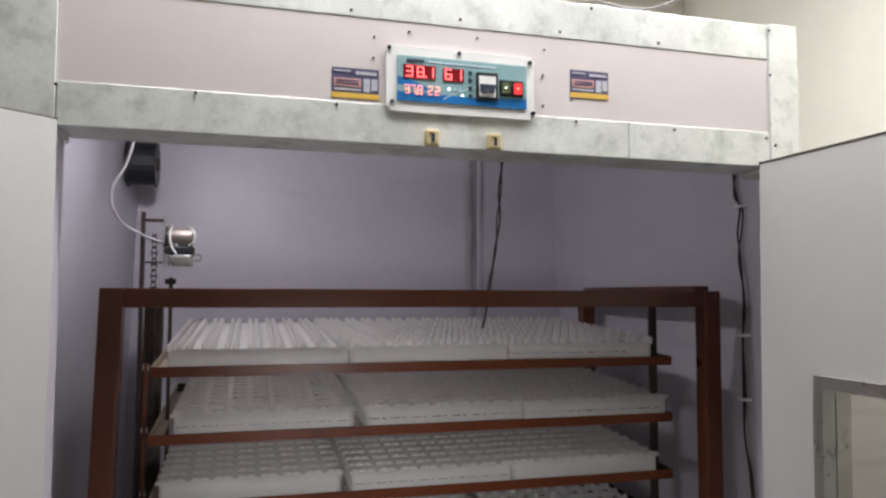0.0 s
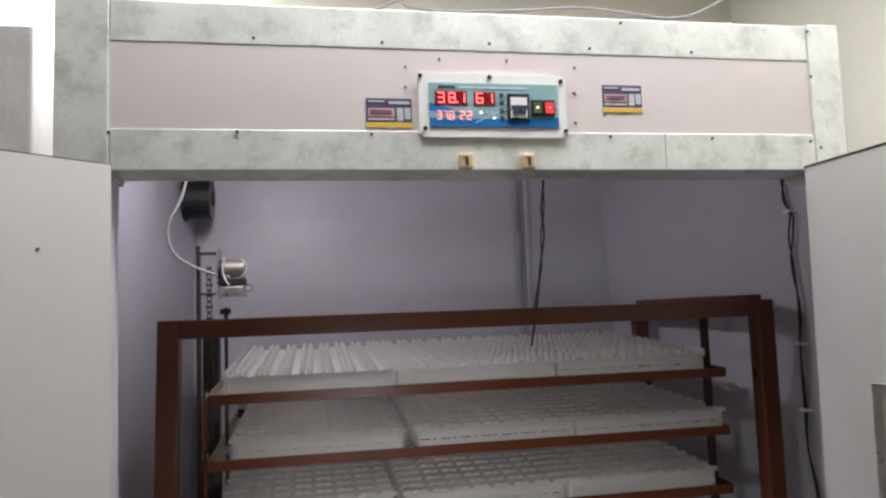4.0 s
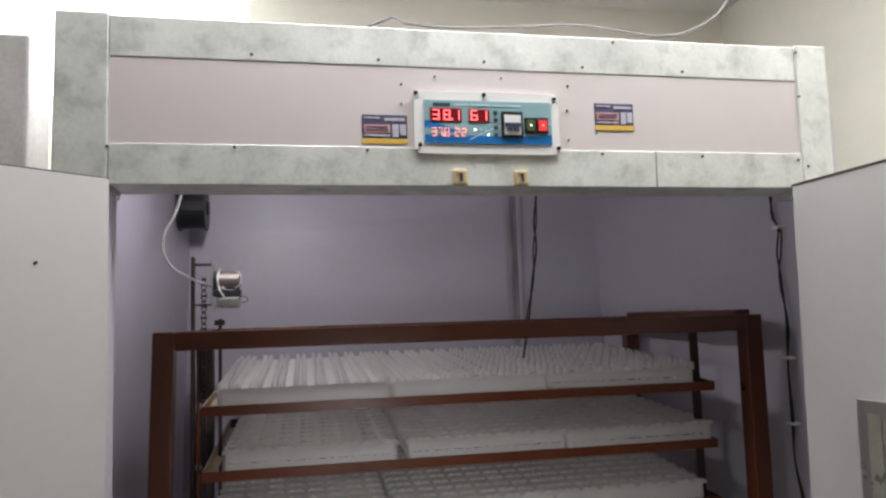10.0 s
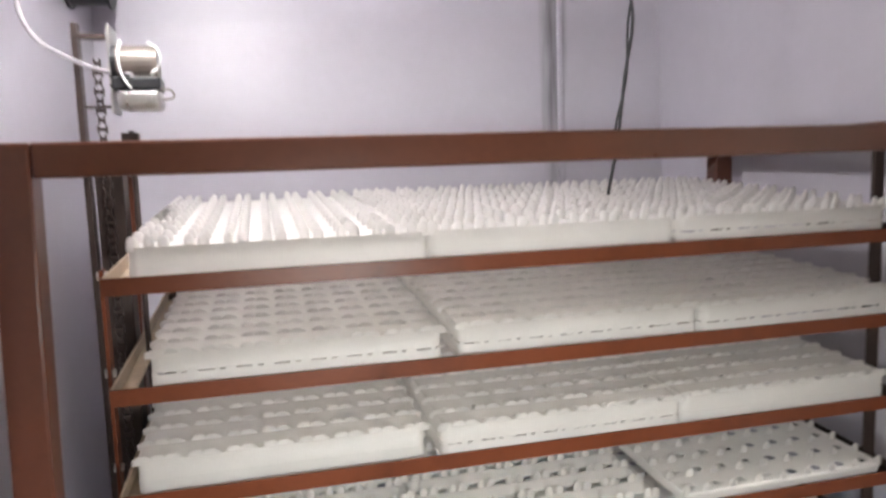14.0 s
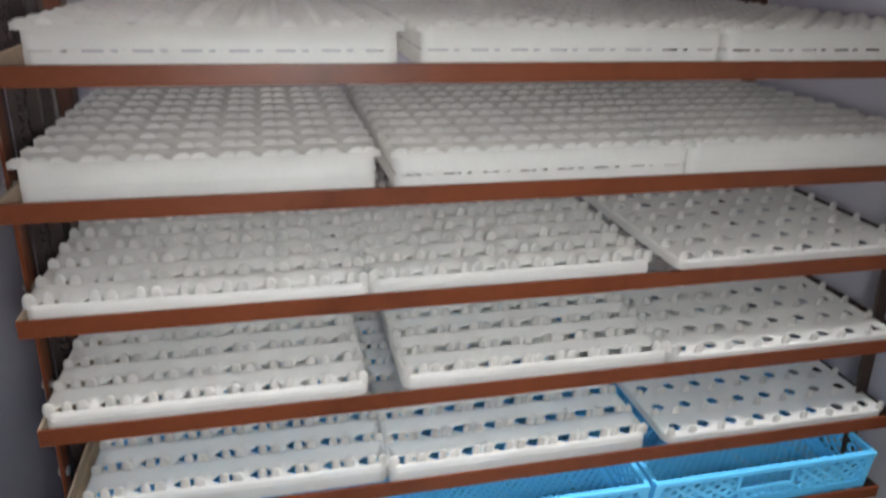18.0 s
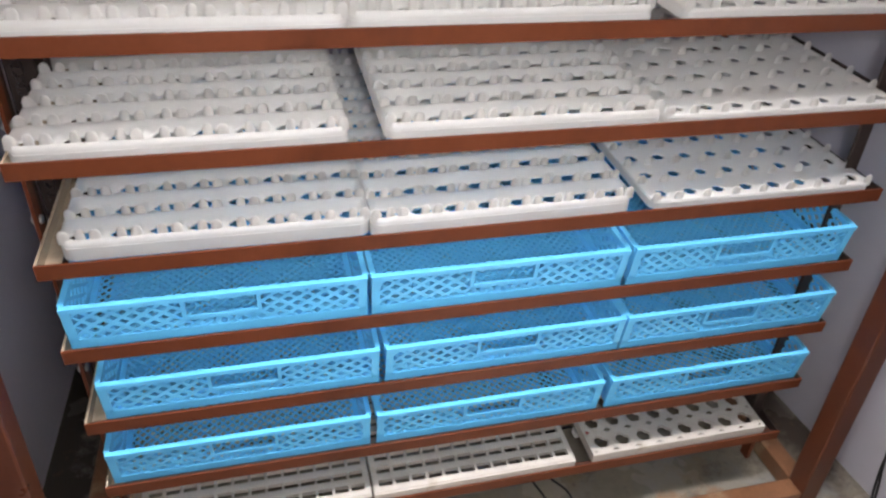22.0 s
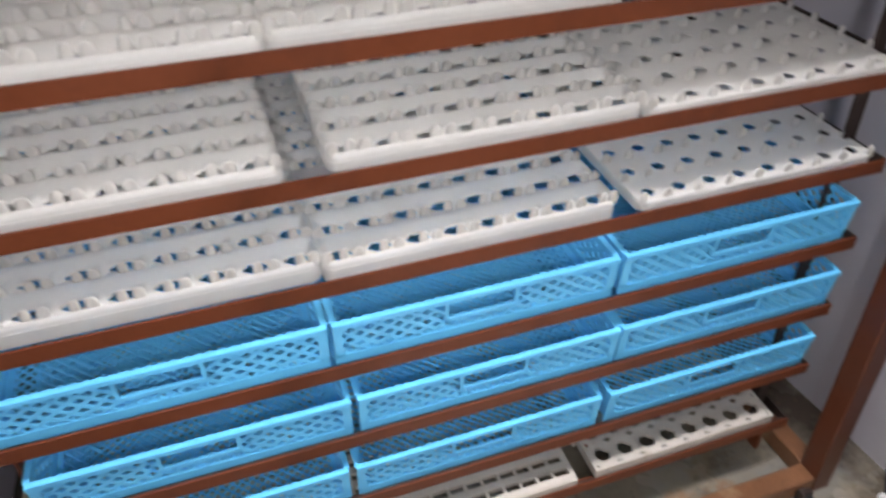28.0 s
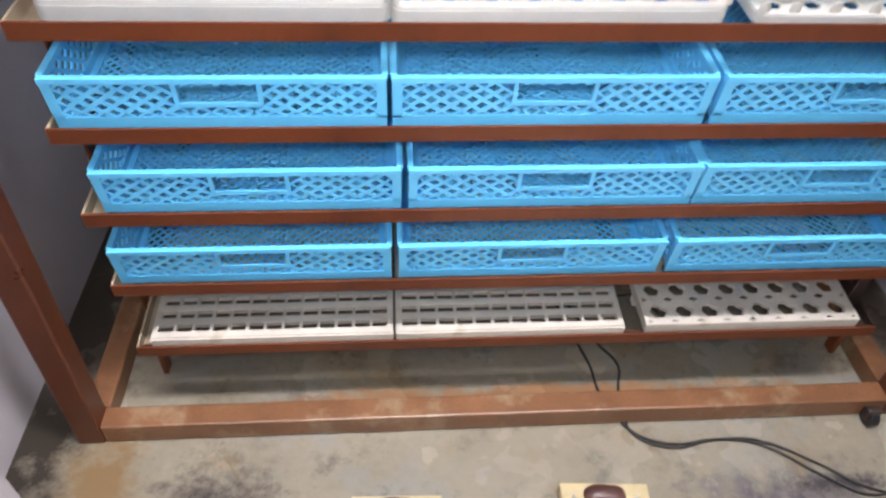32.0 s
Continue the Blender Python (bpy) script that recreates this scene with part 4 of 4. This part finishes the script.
for x0, x1, z0, z1 in ((0.4225, 0.504, 1.740, 1.793), (0.865, 0.9435, 1.774, 1.826)):
    sticker = part("sticker", box_bm((x0, 0.0006, z0), (x1, 0.0026, z1)), NAVY, cab, "navy and yellow maker's sticker")

    def on_sticker(name, a0, b0, a1, b1, m_):
        part(name, box_bm((x0 + (x1 - x0) * a0, -0.0002, z1 - (z1 - z0) * b1), (x0 + (x1 - x0) * a1, 0.0007, z1 - (z1 - z0) * b0)), m_, sticker)

    on_sticker("yellow_band", 0, 0.82, 1, 1, YELLOW)
    on_sticker("pink_field", 0.05, 0.34, 0.62, 0.62, PINK)
    for r in (0.40, 0.50):
        part("print_bar", box_bm((x0 + (x1 - x0) * 0.09, -0.0008, z1 - (z1 - z0) * (r + 0.05)), (x0 + (x1 - x0) * 0.57, -0.0001, z1 - (z1 - z0) * r)), NAVY, sticker)
    on_sticker("photo_print", 0.67, 0.32, 0.81, 0.76, PALE)
    on_sticker("photo_print", 0.84, 0.32, 0.97, 0.70, PALE)
    on_sticker("print_bar", 0.05, 0.08, 0.40, 0.13, PALE)
    on_sticker("print_bar", 0.50, 0.10, 0.95, 0.20, PALE)
    on_sticker("print_bar", 0.05, 0.68, 0.62, 0.74, PALE)

for x in (0.584, 0.6985):
    latch = part("latch", soft_box((x, -0.016, 1.6635), (x + 0.026, -0.001, 1.692), 0.004, 3), CREAM, cab, "cream plastic latch catch")
    part("keeper_slot", soft_box((x + 0.011, -0.0172, 1.670), (x + 0.0165, -0.0155, 1.686), 0.0006), INK, latch)
    part("keeper_lip", soft_box((x + 0.006, -0.0185, 1.6845), (x + 0.0165, -0.0155, 1.689), 0.001), CREAM, latch)

# ---- turning gear, fan and cables ----
part("gear_post", soft_box((0.066, 0.452, FLOOR_Z + 0.03), (0.074, 0.472, 1.582), 0.001), DARK, rack, "dark flat steel upright")
part("gear_arm", soft_box((0.066, 0.450, 1.560), (0.116, 0.456, 1.567), 0.001), DARK, rack)
part("gear_arm", soft_box((0.066, 0.450, 1.470), (0.128, 0.456, 1.474), 0.001), DARK, rack)
part("drive_post", soft_box((0.076, 0.47, FLOOR_Z + 0.03), (0.112, 0.51, RZT - 0.03), 0.002), DARK, rack, "dark steel channel upright")
part("pull_rod", cyl_bm(0.004, 0.9, pose(0.130, 0.457, 0.99), 8), DARK, rack)
part("rod_clip", soft_box((0.118, 0.447, 1.425), (0.140, 0.467, 1.437), 0.001), DARK, rack)
bm = bmesh.new()
for k in range(74):
    z = 1.53 - 0.0125 * k
    w = 0.0062 if k % 2 else 0.0042
    add_box(bm, (0.094 - w, 0.455, z - 0.006), (0.094 - w + 0.0016, 0.463, z + 0.006))
    add_box(bm, (0.094 + w - 0.0016, 0.455, z - 0.006), (0.094 + w, 0.463, z + 0.006))
    add_box(bm, (0.094 - w, 0.456, z - 0.0022), (0.094 + w, 0.462, z + 0.0022))
tagged(part("chain", bm, DARK, rack, "oily roller chain"), kind="stuff")
motor = new("gear_motor")
motor.parent, motor.matrix_parent_inverse, motor.matrix_basis = rack, world_of(rack).inverted(), pose(0.15, 0.41, 1.5)
tagged(motor, "small steel gear motor with wires")
MOTOR_TIN = mat("brown_tin_can", (0.20, 0.17, 0.15), 0.35, 0.6, 0.12, 40, 0.06, 0.01)
part("motor_can", cyl_bm(0.023, 0.050, pose(0.152, 0.412, 1.523, 0, 90, 0), 24), MOTOR_TIN, motor, smooth=False)
part("motor_cap", cyl_bm(0.024, 0.006, pose(0.125, 0.412, 1.523, 0, 90, 0), 24), BLACK, motor)
part("coil_block", soft_box((0.122, 0.386, 1.487), (0.180, 0.436, 1.504), 0.003), BLACK, motor)
part("gearbox", soft_box((0.127, 0.386, 1.463), (0.179, 0.438, 1.488), 0.006, 3), STEEL, motor, "silver gearbox")
for x in (0.137, 0.165):
    part("gearbox_screw", cyl_bm(0.004, 0.004, pose(x, 0.385, 1.476, 90), 8), STEEL, motor)
part("motor_plate", soft_box((0.117, 0.404, 1.46), (0.121, 0.458, 1.572), 0.001), STEEL, motor)
tube("motor_wire", [(0.137, 0.384, 1.548), (0.133, 0.380, 1.53), (0.138, 0.382, 1.50), (0.146, 0.384, 1.488)], 0.0016, WHITE, motor)
tube("motor_wire", [(0.168, 0.385, 1.546), (0.181, 0.382, 1.535), (0.180, 0.382, 1.515), (0.170, 0.384, 1.506)], 0.0014, WHITE, motor)
tube("motor_wire", [(0.175, 0.384, 1.482), (0.190, 0.382, 1.487), (0.196, 0.382, 1.478), (0.182, 0.384, 1.474)], 0.0014, MOTOR_TIN, motor)

fan = thing("extractor_fan", pose(-0.039, 0.95, 1.77), "round black plastic fan housing fixed on the lining", "fan")
part("housing", cyl_bm(0.060, 0.072, pose(0.036, 0, 0, 0, 90, 0), 28), BLACK, fan, m=Matrix())
part("flange", cyl_bm(0.066, 0.006, pose(0.074, 0, 0, 0, 90, 0), 28), BLACK, fan, m=Matrix())
part("mounting_ring", cyl_bm(0.066, 0.006, pose(0.002, 0, 0, 0, 90, 0), 28), BLACK, fan, m=Matrix())
part("hub", cyl_bm(0.02, 0.008, pose(0.079, 0, 0, 0, 90, 0), 16), DARK, fan, m=Matrix())

tagged(tube("fan_cable", [(0.060, 0.45, 1.90), (0.047, 0.45, 1.735), (0.031, 0.45, 1.677), (0.008, 0.45, 1.630), (0.019, 0.45, 1.568), (0.061, 0.445, 1.536), (0.116, 0.42, 1.513), (0.147, 0.385, 1.506)], 0.0032, mat("grey_cable", (0.30, 0.28, 0.29), 0.5), label="pale grey cable hanging down to the gear motor"), category="cable")
tagged(tube("sensor_cable", [(0.91, 0.483, 1.90), (0.906, 0.483, 1.745), (0.895, 0.483, 1.66), (0.899, 0.483, 1.602), (0.885, 0.483, 1.517), (0.872, 0.483, 1.419), (0.853, 0.483, 1.322)], 0.0028, RUBBER, label="black sensor cable hanging from the cabinet roof"), category="cable")
tagged(tube("sensor_cable", [(0.912, 0.486, 1.90), (0.903, 0.486, 1.740), (0.903, 0.486, 1.665), (0.892, 0.486, 1.60), (0.889, 0.486, 1.515), (0.867, 0.486, 1.419), (0.868, 0.486, 1.375)], 0.0022, RUBBER, label="thin black sensor cable hanging from the cabinet roof"), category="cable")
tagged(part("cable_cover", soft_box((1.053, 1.140, 0.3), (1.066, 1.151, 1.90), 0.003), LINER), "thin lilac grey cable cover on the back lining", "cable cover")
WX = 1.392
for o, name in ((0.0, "heater_cable"), (0.007, "heater_cable")):
    pts = [(WX - 0.004, 0.230 - o, 1.90), (WX - 0.004, 0.228 - o, 1.689), (WX - 0.002, 0.220 + o, 1.635), (WX, 0.212 - o, 1.608), (WX, 0.222 - 2 * o, 1.551), (WX, 0.213 + o, 1.499), (WX, 0.207 - o, 1.385), (WX, 0.211, 1.314), (WX, 0.213 - o, 1.168), (WX, 0.212, 1.088), (WX + 0.008, 0.206 - o, 0.993), (WX + 0.018, 0.20, 0.70), (WX + 0.034, 0.194 - o, 0.40), (WX + 0.044, 0.191 + o, 0.153), (WX + 0.045, 0.194, 0.088), (1.433, 0.180 - o, 0.008), (1.40, 0.145, -0.014), (1.312, 0.09 - o, -0.016), (1.254, 0.059 + o, -0.016), (1.193, 0.073 - 2 * o, -0.016), (1.146, 0.108 - 3 * o, -0.016), (1.058, 0.157 - o, -0.016), (0.992, 0.161, -0.016), (0.912, 0.157 - o, -0.016), (0.858, 0.185, -0.016), (0.842 + 3 * o, 0.22, -0.016), (0.825 + 5 * o, 0.263, -0.016), (0.822 + 7 * o, 0.311, -0.016), (0.810 + 5 * o, 0.36, -0.016), (0.79 + 3 * o, 0.45, -0.016)]
    tagged(tube(name, pts, 0.0022, RUBBER, label="black heater cable running down the lining and over the floor"), category="cable")
for z, y in ((1.612, 0.213), (1.314, 0.211), (1.168, 0.212), (0.70, 0.20)):
    tagged(part("cable_tie", soft_box((WX - 0.008, y - 0.012, z - 0.003), (WX + 0.012, y + 0.011, z + 0.003), 0.001), WHITE), "white plastic cable tie on the lining", "cable tie", "cable ties")
tagged(part("cable_tie", soft_box((1.380, 0.118, -0.016), (1.391, 0.145, 0.0), 0.001), WHITE), "white plastic cable tie round the floor cables", "cable tie", "cable ties")
tagged(tube("roof_cable", [(0.30, 0.36, 1.957), (0.52, 0.31, 2.110), (0.55, 0.3, 2.094), (0.80, 0.3, 2.097), (0.946, 0.3, 2.110), (1.058, 0.3, 2.103), (1.187, 0.3, 2.094), (1.262, 0.3, 2.114), (1.34, 0.3, 2.165), (1.5, 0.5, 2.4), (1.7, 1.3, 2.70)], 0.0035, mat("dull_cable", (0.22, 0.21, 0.20), 0.5), label="dull grey cable looping over the cabinet roof"), category="cable")
TAPE = mat("masking_tape", (0.75, 0.74, 0.76), 0.6)
tape = thing("tape_patch", pose(0.99, 0.9, 1.9), "two crossed strips of white tape on the cabinet ceiling", "tape")
part("tape_strip", box_bm((-0.12, -0.012, -0.002), (0.12, 0.012, 0.0)), TAPE, tape, m=pose(0, 0.02, 0, 0, 0, 35))
part("tape_strip", box_bm((-0.10, -0.011, -0.0035), (0.10, 0.011, -0.0016)), TAPE, tape, m=pose(0, 0.06, 0, 0, 0, 95))

# ---- on the floor ----
BLOCKWOOD = mat("pale_yellow_wood", (0.45, 0.36, 0.21), 0.6, 0, 0.1, 18, 0.06, 0.02)
HANDLE = mat("dark_brown_plastic", (0.075, 0.032, 0.026), 0.35, 0, 0.1, 30, 0.05, 0.02)
for x, y, turn in ((0.420, 0.040, -1.5), (0.723, 0.048, -3.5)):
    block = thing("latch_block", pose(x, y, FLOOR_Z, 0, 0, turn), "pale wooden block with a dark brown turn latch, on the floor", "latch", "latch blocks")
    part("block", soft_box((0, 0, 0), (0.130, 0.042, 0.022), 0.002), BLOCKWOOD, block, m=Matrix())
    bm = bmesh.new()
    bmesh.ops.create_uvsphere(bm, u_segments=28, v_segments=14, radius=1.0)
    for v in bm.verts:
        x, y, z = v.co
        rib = 1.0 + 0.05 * math.sin(26 * x)
        v.co = (0.0635 + 0.031 * math.copysign(abs(x) ** 0.7, x), 0.022 + 0.0155 * rib * math.copysign(abs(y) ** 0.8, y), 0.0235 + max(0.0125 * rib * z, -0.0015))
    part("turn_latch", bm, HANDLE, block, "ribbed dark brown latch", m=Matrix(), smooth=True)
    for q in (0.018, 0.110):
        part("block_screw", cyl_bm(0.003, 0.002, pose(q, 0.021, 0.0225), 8), STEEL, block, m=Matrix())
part("sill_strip", soft_box((-0.08, -0.0035, FLOOR_Z - 0.029), (1.26, -0.001, FLOOR_Z + 0.0015), 0.0004), GALV, cab, "galvanised edge of the cabinet floor")
part("threshold", soft_box((-0.08, -0.019, RZ), (1.25, -0.004, FLOOR_Z - 0.006), 0.002), BROWN_WORN, cab, "worn brown wooden threshold")
# pale colour stands in for the sunlit room floor; rusty spots are stains
SUNLIT_SLAB = mat("sunlit_slab", (0.78, 0.72, 0.64), 0.5, 0, 0.06, 8, 0.04, 0.01, spot=(0.55, 0.30, 0.17), spot_at=(0.60, 0.74), spot_scale=9)
tagged(part("stone_step", soft_box((0.55, -0.50, RZ), (1.268, -0.0195, RZ + 0.012), 0.004), SUNLIT_SLAB), "pale slab with rusty stains, standing in for the sunlit floor before the cabinet sill", "step")
wheel = thing("caster", pose(1.255, 0.185, FLOOR_Z), "small dirty black caster beside the rack foot", "caster")
part("tyre", cyl_bm(0.016, 0.014, pose(0, 0, 0.016, 0, 90, 0), 18), BLACK, wheel, m=Matrix())
part("fork", soft_box((-0.012, -0.006, 0.012), (0.012, 0.006, 0.036), 0.003), DARK, wheel, m=Matrix())
tagged(part("wood_scrap", soft_box((1.285, 0.125, FLOOR_Z), (1.325, 0.165, FLOOR_Z + 0.012), 0.003), PRIMER), "small tan scrap on the floor", "scrap")
for x in (0.138, 1.20):
    part("shelf_foot", soft_box((x - 0.004, 0.265, 0.06), (x + 0.004, 0.285, 0.128), 0.001), BROWN, rack)
joint = tube("joint_cable", [(0.80, 0.46, -0.017), (0.86, 0.46, -0.012), (0.90, 0.44, 0.02), (0.908, 0.41, 0.052), (0.905, 0.39, 0.062), (0.93, 0.38, 0.055), (0.965, 0.40, 0.01), (1.0, 0.43, -0.017)], 0.0022, RUBBER, label="black wire looping up from the floor with a taped red joint")
tagged(joint, category="cable")
part("connector", soft_box((0.897, 0.381, 0.056), (0.911, 0.397, 0.070), 0.002), WHITE, joint, "white connector", smooth=False)
part("tape_wrap", soft_box((0.911, 0.378, 0.050), (0.934, 0.390, 0.062), 0.003), mat("red_tape", (0.42, 0.03, 0.03), 0.5), joint, "red insulating tape")
